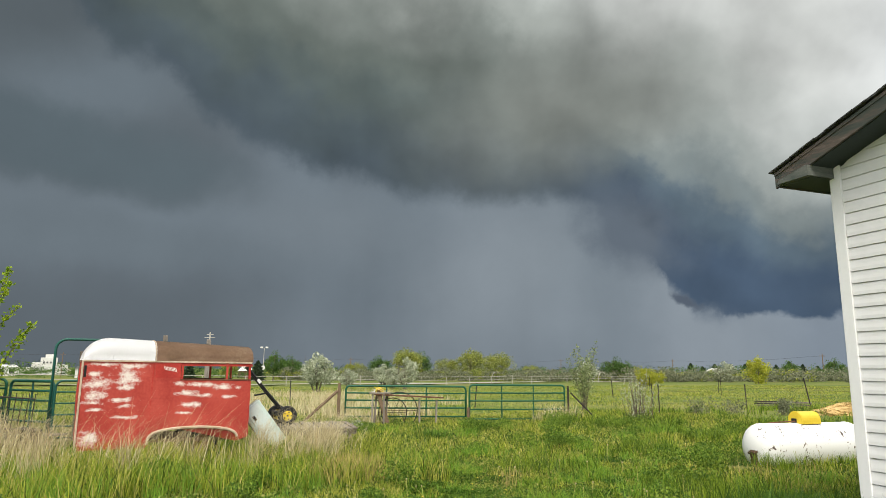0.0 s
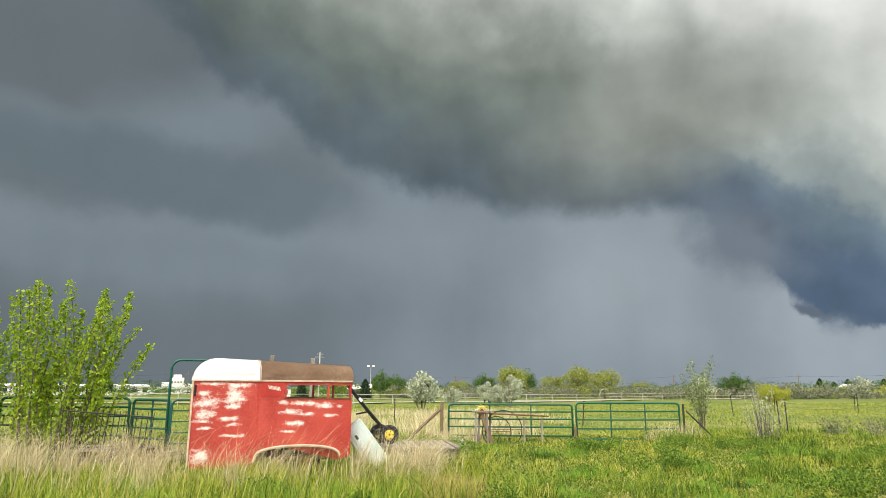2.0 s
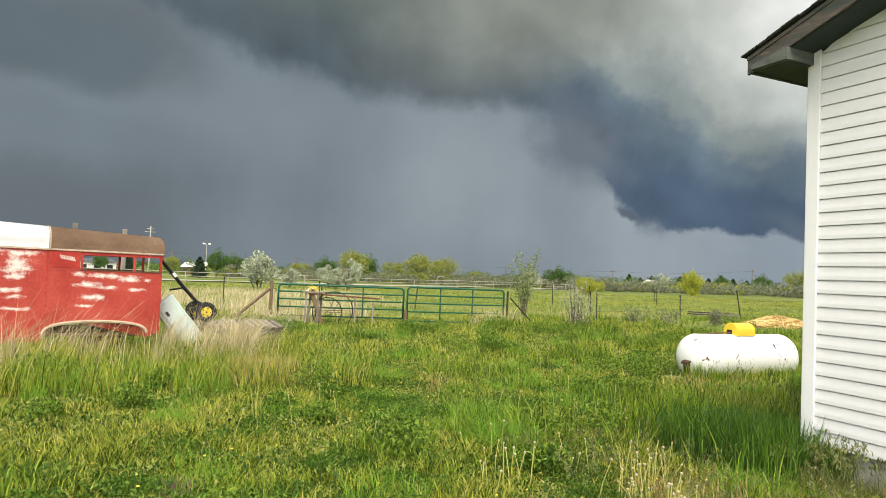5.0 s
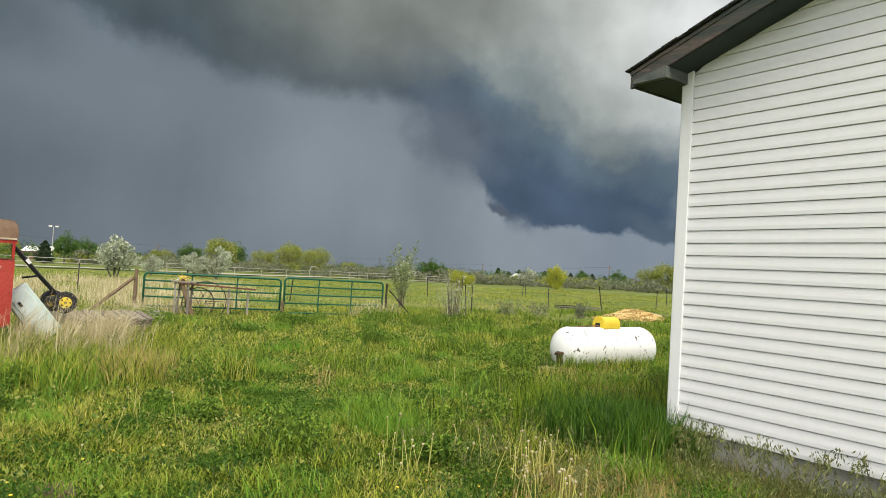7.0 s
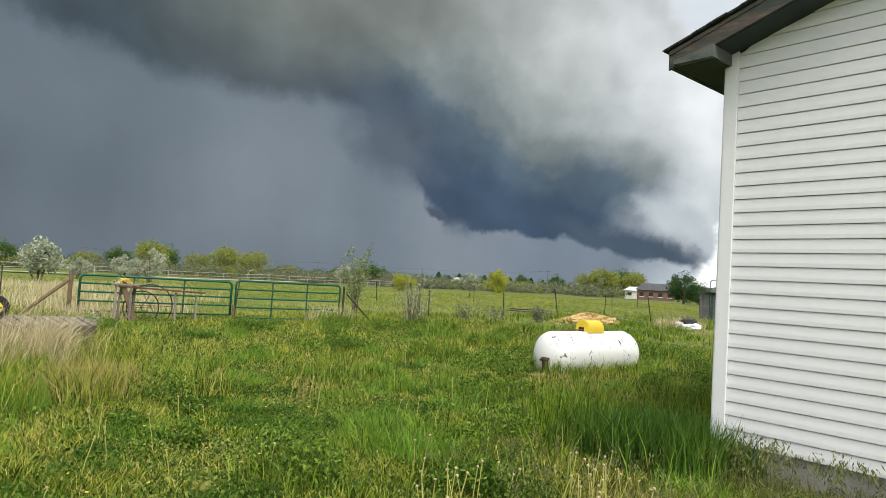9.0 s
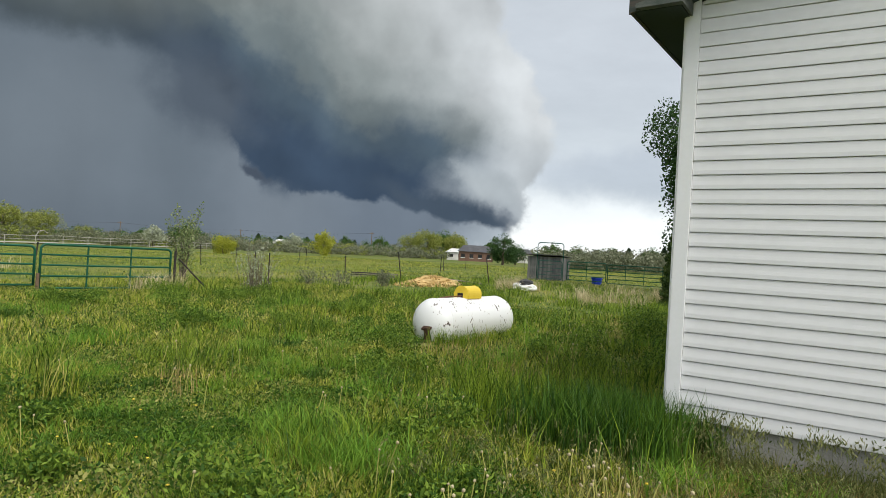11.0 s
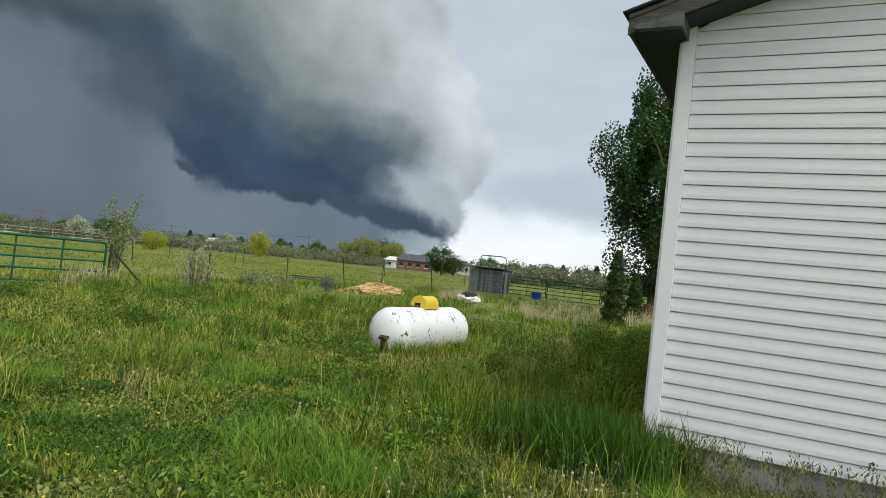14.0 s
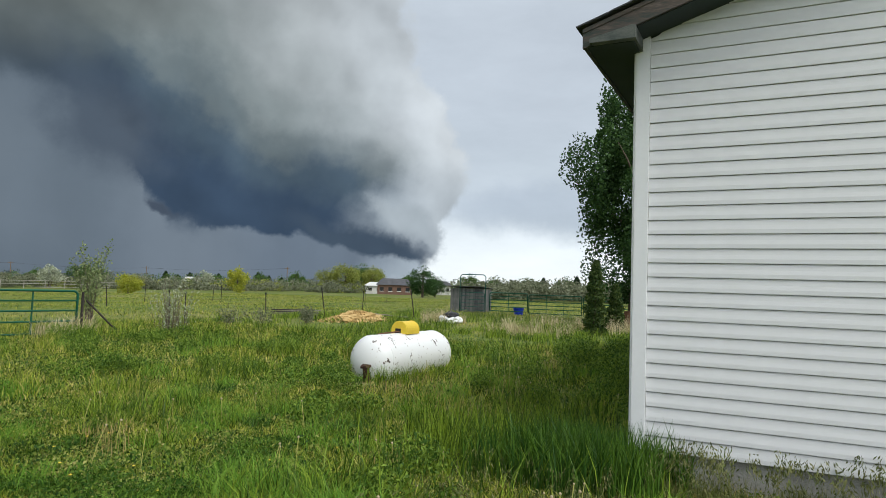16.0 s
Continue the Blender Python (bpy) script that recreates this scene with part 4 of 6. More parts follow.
grove(lambda: conifer("spruce_tree", 34, 7.6, 2.8, L_DARK, 3000, 0.4, "dark spruce tree on the skyline", power=0.62, group="far spruces"),
      ((85.7, 130, 0.52, 1.0), (49.6, 240, 0.75, 1.0), (48.7, 240, 0.68, 0.9), (47.8, 245, 0.8, 0.9), (46.6, 240, 0.7, 1.0), (45.6, 250, 0.8, 0.9), (43.4, 240, 0.65, 1.0), (42.5, 245, 0.8, 1.0),
       (41.6, 250, 0.7, 1.0), (40.6, 240, 0.6, 1.0), (80.5, 200, 0.7, 1.0), (91, 190, 0.6, 1), (18.3, 230, 0.8, 1.0), (17.0, 225, 0.7, 1.0), (15.5, 230, 0.9, 1.0), (21.0, 240, 0.7, 1.0)))
grove(lambda: broadleaf("yellow_bush", 35, 5.0, 2.4, L_YELLOW, 4200, 0.2, 34, 0.12, 0.0, "yellow-green budding tree in the pasture", "tree", "yellow-green trees"),
      ((52.7, 92, 0.72, 1.0), (44.4, 126, 1.0, 1.15), (51.9, 130, 0.6, 1.0)))
for o in bpy.data.objects:
    if o.name.startswith("yellow_bush"):
        o.location.z -= 0.7
grove(lambda: broadleaf("blossom_tree", 36, 3.2, 1.75, L_BLOSSOM, 2600, 0.17, 26, 0.12, 0.04, "pale blossoming bush in the dry pasture", "tree", "blossoming bushes", 4),
      ((80.7, 57, 1.08, 1.0), (73.1, 72, 1.0, 1.1), (78.2, 75, 0.7, 1.0), (74.3, 74, 0.85, 0.9), (75.0, 80, 0.9, 1.0), (57.7, 150, 1.6, 0.9), (47.0, 160, 1.6, 0.9)))

# grey scrub and woods along the far side
def scrub(name, seed, mat, count, a0, a1, d0, d1, hh, label):
    g = np.random.default_rng(seed)
    P = []
    for _ in range(count):
        a, d = a0 + (a1 - a0) * g.random(), d0 + (d1 - d0) * g.random()
        x, y = bearing(a, d)
        s = hh * (0.5 + 0.8 * g.random())
        p = crown_points(g, 260, 8, s * (0.9 + 0.9 * g.random()), s * 0.55, s * 0.45)
        P.append(p + np.array([x, y, gz(x, y)]))
    ob = new(name, leaf_mesh(name, np.concatenate(P), 0.36, mat, seed))
    return tagged(ob, label, "shrubs", kind="stuff")


scrub("grey_scrub", 41, L_GREY, 270, 34, 84, 150, 190, 3.0, "grey leafless scrub along the far fence line")
scrub("olive_scrub", 45, L_WILLOW, 80, 33, 84, 155, 195, 2.9, "olive-green scrub along the far fence line")
scrub("green_scrub", 46, L_GREEN, 90, 12, 84, 185, 215, 3.6, "green bushes along the far fence line")
scrub("far_woods", 42, L_GREEN, 190, 8, 116, 190, 260, 4.4, "green trees and hedges on the skyline")
scrub("dark_far_woods", 43, L_DARK, 120, 8, 116, 250, 320, 5.6, "dark distant woods on the skyline")
scrub("willow_thicket", 44, L_GREY, 110, 11, 25, 100, 125, 3.2, "grey-green willow thicket behind the corral")

# poplar and junipers behind the house
pop = broadleaf("poplar_tree", 51, 14.6, 4.3, L_POPLAR, 46000, 0.17, 140, 0.30, 0.03, "tall dark green poplar tree behind the house", "tree", puff=0.55)
place(pop, -5.7, 31.0)
pop2 = broadleaf("poplar_tree", 52, 19.5, 2.6, L_POPLAR, 22000, 0.18, 80, 0.22, 0.0, "dark green poplar tree behind the house", "tree", puff=0.6)
place(pop2, -4.4, 33.0)
place(conifer("juniper", 53, 3.15, 0.50, L_JUNIPER, 5200, 0.09, "tall narrow dark green juniper", 0.01, 0.42, "junipers"), -5.62, 22.0)
place(conifer("juniper", 54, 2.15, 0.40, L_JUNIPER, 3600, 0.09, "small narrow olive-green juniper", 0.01, 0.42, "junipers"), -5.02, 23.2)


def shoots(name, seed, base, count, spread_xy, h, lean, per, leaf, mat, stem_r, label, start=0.2, leafmass=0.10, group=""):
    """A many-stemmed shrub: bent shoots, each with leaves along it."""
    g = np.random.default_rng(seed)
    t = thing(name, pose(base[0], base[1], gz(*base)), label, "shrub", group)
    P = []
    for _ in range(count):
        bx, by = g.normal(size=2) * np.array(spread_xy) * 0.45
        hh = h * (0.55 + 0.45 * g.random())
        lx, ly = bx * lean / max(0.3, spread_xy[0]) + g.normal() * 0.15 * lean, by * lean / max(0.3, spread_xy[1]) + g.normal() * 0.15 * lean
        path = [(bx + lx * t_ * t_ + g.normal() * 0.02, by + ly * t_ * t_ + g.normal() * 0.02, -0.05 + hh * t_) for t_ in np.linspace(0, 1, 7)]
        part("stem", pipe(path, [stem_r * (1.15 - 0.95 * i / 6) for i in range(7)], 5), M_BARK, t)
        tt = start + (1 - start) * g.random(per) ** 0.85
        px = np.stack([np.interp(tt, np.linspace(0, 1, 7), [p[k] for p in path]) for k in range(3)], 1)
        fat = leafmass * (1.25 - 0.75 * tt)[:, None]
        P.append(px + g.normal(size=(per, 3)) * fat)
    lv = new("leaves", leaf_mesh("leaves", np.concatenate(P), leaf, mat, seed, long=1.3, up=0.4))
    lv.parent = t
    return t


shoots("spring_shrub", 61, (-13.2, -14.6), 22, (1.3, 1.5), 4.3, 1.1, 380, 0.074, L_SPRING, 0.024, "tall bright spring-green shrub with upright shoots", 0.03, 0.10, "green shrubs by the trailer")
shoots("spring_shrub", 62, (-13.2, -13.0), 17, (0.9, 1.2), 4.5, 1.0, 380, 0.074, L_SPRING, 0.024, "tall bright spring-green shrub with upright shoots", 0.05, 0.095, "green shrubs by the trailer")
shoots("spring_shrub", 63, (-13.0, -11.75), 13, (0.5, 0.5), 4.4, 0.8, 360, 0.074, L_SPRING, 0.024, "leaning bright green shrub beside the iron panel", 0.14, 0.09, "green shrubs by the trailer")
shoots("pasture_sapling", 64, (-22.0, 10.35), 13, (0.3, 0.3), 3.5, 1.25, 130, 0.075, leafy("sapling_leaf", (0.15, 0.20, 0.08), (0.30, 0.34, 0.15)), 0.014, "thin grey-green sapling behind the gate", 0.25, 0.15)
shoots("twiggy_bush", 65, (-16.0, 8.95), 34, (0.42, 0.42), 1.9, 0.35, 34, 0.045, L_BLOSSOM, 0.011, "twiggy brown bush with sparse pale leaves", 0.15, 0.10)
for i, (bx, by, hh) in enumerate(((-17.0, 12.6, 0.9), (-17.2, 14.6, 0.75), (-16.2, 16.2, 0.8), (-17.6, 17.8, 0.7))):
    shoots("low_pale_bush", 70 + i, (bx, by), 12, (0.3, 0.3), hh, 0.3, 40, 0.06, L_GREY, 0.006, "low pale grey bush in the field edge", 0.15, 0.1, "low pale bushes")

# ---- grass and weeds ----
def scatter(n, x0, x1, y0, y1):
    return x0 + rng.random(n) * (x1 - x0), y0 + rng.random(n) * (y1 - y0)


def outside(x, y):
    """False inside the house, the trailer's wheels and the bare patch."""
    inside = (x > -0.02) & (x < HW + 0.02) & (y > -0.02) & (y < HD)
    bare = ((x + 1.0) / 0.50) ** 2 + ((y + 5.48) / 0.24) ** 2 < rng.random(len(x)) * 1.2
    foot = (x + 5.05) ** 2 + ((y - 3.2) / 1.3) ** 2 < 0.10
    return ~inside & ~bare & ~foot


def lush_zone(x, y):
    return np.exp(-(((x + 1.0) / 1.1) ** 2 + ((y - 0.05) / 0.85) ** 2) * 1.4)


def worn_zone(x, y):
    """Dry, thin ground along the gable wall."""
    return np.clip(1.2 - np.abs(y + 1.4) / 1.5, 0, 1) * np.clip((x + 0.4) / 1.2, 0, 1)


x, y = scatter(420000, -7.5, 8.0, -7.5, 2.0)
bunch = soft_noise(x, y, 0.22, 11) * 0.6 + soft_noise(x, y, 0.7, 10) * 0.4
k = outside(x, y) & (rng.random(len(x)) < np.clip((bunch - 0.15) * 2.0, 0.30, 1)) & (rng.random(len(x)) > worn_zone(x, y) * 0.5)
x, y, bunch = x[k], y[k], bunch[k]
hn = soft_noise(x, y, 1.3, 21)
h = (0.030 + 0.10 * hn ** 2.0 + 0.17 * np.clip(bunch - 0.42, 0, 1)) * (0.5 + 0.9 * rng.random(len(x))) * (1 - 0.45 * worn_zone(x, y))
blades("meadow_grass", x, y, h, 0.006 + 0.007 * rng.random(len(x)), 0.25 + 0.75 * rng.random(len(x)), M_GRASS, "short green meadow grass mixed with yellowing blades")
x, y = scatter(420000, -21, 14, -21, 13)
k = outside(x, y) & ~((x > -7.5) & (x < 8) & (y > -7.5) & (y < 2)) & (rng.random(len(x)) < np.clip((soft_noise(x, y, 0.4, 12) - 0.12) * 1.8, 0.2, 1))
x, y = x[k], y[k]
hn = soft_noise(x, y, 1.6, 23)
h = (0.05 + 0.18 * hn ** 2.2 + 0.08 * soft_noise(x, y, 0.5, 14)) * (0.5 + 0.9 * rng.random(len(x)))
blades("meadow_grass", x, y, h, 0.010 + 0.008 * rng.random(len(x)), 0.2 + 0.65 * rng.random(len(x)), M_GRASS, "green meadow grass farther out in the yard")
x, y = scatter(380000, -75, 2, -24, 80)
k = ~((x > -21) & (y < 13)) & outside(x, y) & (rng.random(len(x)) < 0.2 + 0.8 * soft_noise(x, y, 2.0, 13))
x, y = x[k], y[k]
h = (0.05 + 0.10 * soft_noise(x, y, 3.0, 24)) * (0.6 + 0.8 * rng.random(len(x)))
blades("pasture_grass", x, y, h, 0.013 + 0.014 * rng.random(len(x)), 0.3 + 0.5 * rng.random(len(x)), M_GRASS, "green pasture grass beyond the gates")


def tufts(name, centres, per, radius, h0, h1, width, mat, label, lean=(0.15, 0.7), curl=0.3, wind=(0.0, 0.0)):
    cx = np.repeat([c[0] for c in centres], per)
    cy = np.repeat([c[1] for c in centres], per)
    n = len(cx)
    rr = radius * np.sqrt(rng.random(n))
    a = rng.random(n) * math.tau
    big = np.repeat(0.7 + 0.6 * rng.random(len(centres)), per)
    blades(name, cx + rr * np.cos(a) * big, cy + rr * np.sin(a) * big, (h0 + (h1 - h0) * rng.random(n)) * big, width * (0.7 + 0.6 * rng.random(n)),
           lean[0] + (lean[1] - lean[0]) * rng.random(n), mat, label, curl, wind)


def centres(n, x0, x1, y0, y1, test=None):
    x, y = scatter(n, x0, x1, y0, y1)
    k = outside(x, y)
    if test is not None:
        k &= test(x, y)
    return list(zip(x[k], y[k]))


# young bright tufts, lush dark grass by the corner, tall clumps in the yard
FOUNTAIN = [(-1.55, -2.65), (-1.35, -2.45), (-1.75, -2.5), (-1.5, -2.3), (-2.4, -2.3), (-2.1, -2.0)]
tufts("bright_grass_tufts", FOUNTAIN + FOUNTAIN + centres(120, -16, 3, -14, 8), 110, 0.24, 0.14, 0.34, 0.008, M_BRIGHT, "bright yellow-green grass tufts", (0.3, 0.95))
x, y = scatter(60000, -4.6, 0.5, -2.4, 3.2)
k = outside(x, y) & (rng.random(len(x)) < lush_zone(x, y) * (0.4 + 0.6 * soft_noise(x, y, 0.5, 31)))
x, y = x[k], y[k]
blades("lush_grass", x, y, (0.24 + 0.32 * rng.random(len(x))) * (0.6 + 0.6 * soft_noise(x, y, 0.9, 32)), 0.008 + 0.006 * rng.random(len(x)), 0.08 + 0.5 * rng.random(len(x)), M_LUSH,
       "tall lush dark green grass by the house corner")
tufts("tank_grass", [(-4.95 + 0.2 * i, 3.60 + 0.02 * i) for i in range(3)] + [(-4.55 + 0.03 * i, 3.8 + 0.42 * i) for i in range(6)], 70, 0.2, 0.16, 0.36, 0.009, M_LUSH, "grass growing round the tank", (0.1, 0.6))
# corner blades: dark grass whose colour also carries the shade beside the house
tufts("corner_grass", [(-0.15, -0.12), (-0.05, -0.25), (0.1, -0.15), (0.28, -0.12), (-0.3, 0.0), (-0.45, -0.2), (0.45, -0.12), (-0.2, -0.4), (0.1, -0.35)], 80, 0.16, 0.26, 0.60, 0.011, M_DEEP, "tall coarse grass at the foot of the corner", (0.05, 0.4), 0.2)
x, y = scatter(9000, -1.3, 0.35, -1.1, 0.3)
k = outside(x, y) & (rng.random(len(x)) < np.exp(-(((x + 0.35) / 0.55) ** 2 + ((y + 0.35) / 0.5) ** 2)) * 1.2)
x, y = x[k], y[k]
blades("corner_grass_clump", x, y, 0.26 + 0.34 * rng.random(len(x)), 0.010 + 0.007 * rng.random(len(x)), 0.05 + 0.45 * rng.random(len(x)), M_DEEP, "dense dark green grass clump at the house corner, darkened for shade", 0.2)
tufts("dark_grass_tufts", centres(120, -17, 1, -13, 12, lambda a, b: soft_noise(a, b, 2.2, 33) > 0.45), 130, 0.34, 0.16, 0.42, 0.011, M_LUSH, "dark green grass clumps in the yard", (0.2, 0.8))
tufts("near_dark_tufts", centres(80, -6.5, 2.5, -5.0, 1.5, lambda a, b: soft_noise(a, b, 1.4, 39) > 0.45), 170, 0.30, 0.10, 0.30, 0.007, M_LUSH, "dark green grass clumps near the house", (0.2, 0.9))
tufts("near_bright_tufts", centres(150, -6.5, 3, -5.5, 1.0, lambda a, b: soft_noise(a, b, 1.2, 40) > 0.5), 150, 0.28, 0.08, 0.24, 0.006, M_BRIGHT, "fine yellow-green grass clumps near the house", (0.3, 0.95))
tufts("coarse_dark_clumps", centres(80, -14, 0.5, -4.5, 11, lambda a, b: soft_noise(a, b, 1.8, 47) > 0.5), 160, 0.26, 0.10, 0.28, 0.009, M_DEEP, "coarse dark green clumps in the meadow", (0.4, 1.0))
tufts("far_grass_clumps", centres(300, -20, -1, 6, 32), 80, 0.45, 0.18, 0.42, 0.018, M_LUSH, "dark green grass clumps toward the pasture", (0.2, 0.8))


# leafy weeds
def weeds(name, cs, per, radius, height, leaf, mat, label, seed):
    g = np.random.default_rng(seed)
    P = []
    for cx, cy in cs:
        s = 0.6 + 0.8 * g.random()
        d = g.normal(size=(per, 3))
        d /= np.linalg.norm(d, axis=1)[:, None]
        d *= (g.random(per) ** 0.4)[:, None]
        P.append(d * np.array([radius * s, radius * s, height * s * 0.5]) + np.array([cx, cy, gz(cx, cy) + height * s * 0.45]))
    ob = new(name, leaf_mesh(name, np.concatenate(P), leaf, mat, seed, long=1.9, up=0.8))
    tagged(ob, label, "weeds", kind="stuff")


weeds("leafy_weeds", centres(210, -16, 1.0, -7, 11, lambda a, b: soft_noise(a, b, 1.7, 35) > 0.5), 1000, 0.27, 0.36, 0.024, M_WEED, "dark leafy weed clumps in the grass", 81)
weeds("low_clover", centres(260, -6, 4, -6.5, 0, lambda a, b: soft_noise(a, b, 1.0, 36) > 0.42), 520, 0.24, 0.11, 0.019, leafy("clover_leaf", (0.035, 0.095, 0.010), (0.13, 0.22, 0.025), 0.3), "low broad-leaved clover patches", 82)
weeds("tall_weeds", [(-1.9, 7.6), (-1.3, 7.0), (-2.6, 8.2), (-0.9, 8.3), (-1.8, 9.0), (-3.0, 9.4), (-0.7, 6.2), (-1.2, 9.8), (-2.2, 10.6)], 2200, 0.5, 0.7, 0.032, M_WEED, "tall dark weeds along the shaded house side", 83)
weeds("yard_weeds", centres(26, -14, -3, 1, 12), 900, 0.34, 0.28, 0.028, M_WEED, "green weeds round the tank", 84)

# a low mat of small leaves between the blades
def leaf_mat(name, n, x0, x1, y0, y1, top, leaf, mat, seed, label):
    x, y = scatter(n, x0, x1, y0, y1)
    k = outside(x, y) & (rng.random(n) > worn_zone(x, y) * 0.6)
    x, y = x[k], y[k]
    b_ = soft_noise(x, y, 0.35, seed)
    pts = np.stack([x, y, ground_z(x, y) + 0.01 + top * b_ * b_ * rng.random(len(x))], 1)
    ob = new(name, leaf_mesh(name, pts, leaf, mat, seed, long=1.2, up=0.9))
    tagged(ob, label, "weeds", kind="stuff")


M_MAT = material("mixed_leaf_mat", [(0.15, (0.022, 0.062, 0.009)), (0.45, (0.105, 0.19, 0.024)), (0.66, (0.215, 0.285, 0.040)), (0.98, (0.40, 0.37, 0.12))], scale=0.5, fine=2.5, mix=0.45,
                 island=0.9, rough=0.6, through_light=0.25, spec=0.2)
leaf_mat("leaf_mat", 300000, -7.5, 6.5, -7.0, 1.5, 0.13, 0.022, M_MAT, 121, "low mat of clover and small weeds under the grass")
leaf_mat("leaf_mat_far", 210000, -19, -0.5, -13, 14, 0.20, 0.036, M_MAT, 122, "mat of weeds and clover farther out")

# dry straw: before the trailer, in the field behind the gates, toward the corral
tufts("straw_grass", centres(100, -8.4, -6.6, -13.2, -4.2, lambda a, b: soft_noise(a, b, 1.3, 44) > 0.45) + centres(30, -9.7, -7.6, -5.4, -3.8) + centres(60, -12.6, -9.5, -13.5, -8.9), 44, 0.13, 0.40, 1.02, 0.008, M_STRAW,
      "tall dry straw-coloured grass round the trailer", (0.2, 0.95), 0.22, (0.06, 0.26))
tufts("straw_stalks", centres(120, -8.6, -6.4, -13.4, -4.0), 9, 0.30, 0.45, 1.18, 0.007, M_STRAW, "single dry grass stalks before the trailer", (0.1, 0.7), 0.2, (0.06, 0.30))
tufts("fresh_grass", centres(170, -8.2, -4.8, -14, -2.8), 60, 0.3, 0.18, 0.42, 0.009, M_BRIGHT, "fresh yellow-green grass before the trailer", (0.15, 0.7))
tufts("straw_grass_green", centres(330, -9.0, -4.8, -14, -2.8), 70, 0.3, 0.20, 0.55, 0.009, M_GRASS, "long green grass below the dry stalks", (0.15, 0.7))
tufts("corral_straw", centres(150, -14.5, -5.4, 17.5, 27, lambda a, b: soft_noise(a, b, 2.0, 45) > 0.52) + centres(14, -5.4, -3.8, 21, 24), 46, 0.20, 0.35, 0.85, 0.011, M_STRAW, "dry straw grass before the corral", (0.15, 0.85), 0.25)
tufts("pasture_straw", centres(300, -44, -18.3, -10, 9, lambda a, b: soft_noise(a, b, 5.0, 37) > 0.38), 30, 0.7, 0.25, 0.6, 0.02, M_STRAW, "dry tan grass in the field behind the gates", (0.1, 0.7), 0.25)
tufts("gate_straw", [(-17.6, -1.9), (-17.0, -1.2), (-17.4, -0.7), (-16.7, -1.8), (-16.6, 5.9), (-16.8, 6.3), (-16.6, 5.3), (-17.1, 7.0)], 90, 0.35, 0.3, 0.7, 0.012, M_STRAW, "dry grass at the gate posts", (0.2, 0.9), 0.25)
tufts("tan_stalks", centres(70, -6.5, -5.0, -4.6, -3.5) + centres(34, 0.2, 4.5, -2.6, -1.2) + centres(26, -6, -2, -2, 6) + centres(40, -4.5, -1, 8, 14), 30, 0.22, 0.12, 0.30, 0.006, M_TAN, "tan seed stalks in the short grass", (0.05, 0.4), 0.2)
tufts("corner_reeds", [(0.10, -0.16), (0.22, -0.22), (0.34, -0.14), (0.46, -0.24), (-0.08, -0.22), (0.02, -0.30)], 3, 0.09, 0.42, 0.66, 0.020, M_DEEP, "coarse dark reed blades at the house corner", (0.05, 0.5), 0.4)
tufts("tan_seed_patch", centres(46, -6.4, -5.1, -4.6, -3.6), 40, 0.20, 0.24, 0.44, 0.008, M_TAN, "patch of orange-tan seed stalks in the meadow", (0.05, 0.4), 0.2)
tufts("wall_foot_grass", centres(170, 0.2, 6.5, -0.65, -0.10), 50, 0.2, 0.08, 0.26, 0.006, plain("olive_wall_grass", (0.085, 0.115, 0.028), (0.20, 0.21, 0.06), island=0.6, rough=0.8, through_light=0.3), "olive grass against the house foundation", (0.2, 0.8))
tufts("worn_grass", centres(420, -0.3, 6.5, -2.6, -0.1), 34, 0.2, 0.05, 0.17, 0.006, plain("brownish_grass", (0.15, 0.125, 0.034), (0.36, 0.27, 0.085), island=0.6, rough=0.8, through_light=0.3), "thin brownish grass along the house wall", (0.3, 0.95))


# cheatgrass along the wall: stems with drooping spikelets
def cheatgrass(n, x0, x1, y0, y1, h0, h1, seed, label, mat, grain=0.022):
    g = np.random.default_rng(seed)
    V, T = [], []

    def quad(p, d, w):
        s_ = np.cross(d, g.normal(size=3))
        s_ /= np.linalg.norm(s_) + 1e-9
        i = len(V)
        V.extend([p, p + d * 0.5 + s_ * w, p + d, p + d * 0.5 - s_ * w])
        T.extend([(i, i + 1, i + 2), (i, i + 2, i + 3)])

    for _ in range(n):
        bx, by = x0 + (x1 - x0) * g.random(), y0 + (y1 - y0) * g.random()
        hh = h0 + (h1 - h0) * g.random()
        a = g.random() * math.tau
        p = np.array([bx, by, gz(bx, by)])
        dirn = np.array([math.cos(a), math.sin(a), 0])
        for i in range(5):
            q_ = p + np.array([0, 0, hh / 5]) + dirn * 0.018 * i * hh
            quad(p, q_ - p, 0.0022)
            p = q_
        for i in range(16):
            o = p - np.array([0, 0, hh * 0.26 * g.random()]) + dirn * 0.10 * hh * g.random() + g.normal(size=3) * 0.02
            quad(o, np.array([dirn[0] * 0.02 + g.normal() * 0.012, dirn[1] * 0.02 + g.normal() * 0.012, -grain * (0.6 + g.random())]), grain * 0.2)
    ob = new("cheatgrass", raw_mesh("cheatgrass", np.array(V), np.array(T), mat))
    tagged(ob, label, "grass", kind="stuff")


M_CHEAT = plain("olive_seedheads", (0.10, 0.125, 0.035), (0.23, 0.23, 0.085), island=0.6, rough=0.8, through_light=0.2)
cheatgrass(330, 0.25, 6.0, -0.60, -0.08, 0.26, 0.50, 91, "olive cheatgrass with drooping seed heads along the wall", M_CHEAT, 0.032)
cheatgrass(520, -1.2, 4.0, -2.6, -0.5, 0.16, 0.34, 92, "low cheatgrass with seed heads in the worn strip", M_CHEAT)


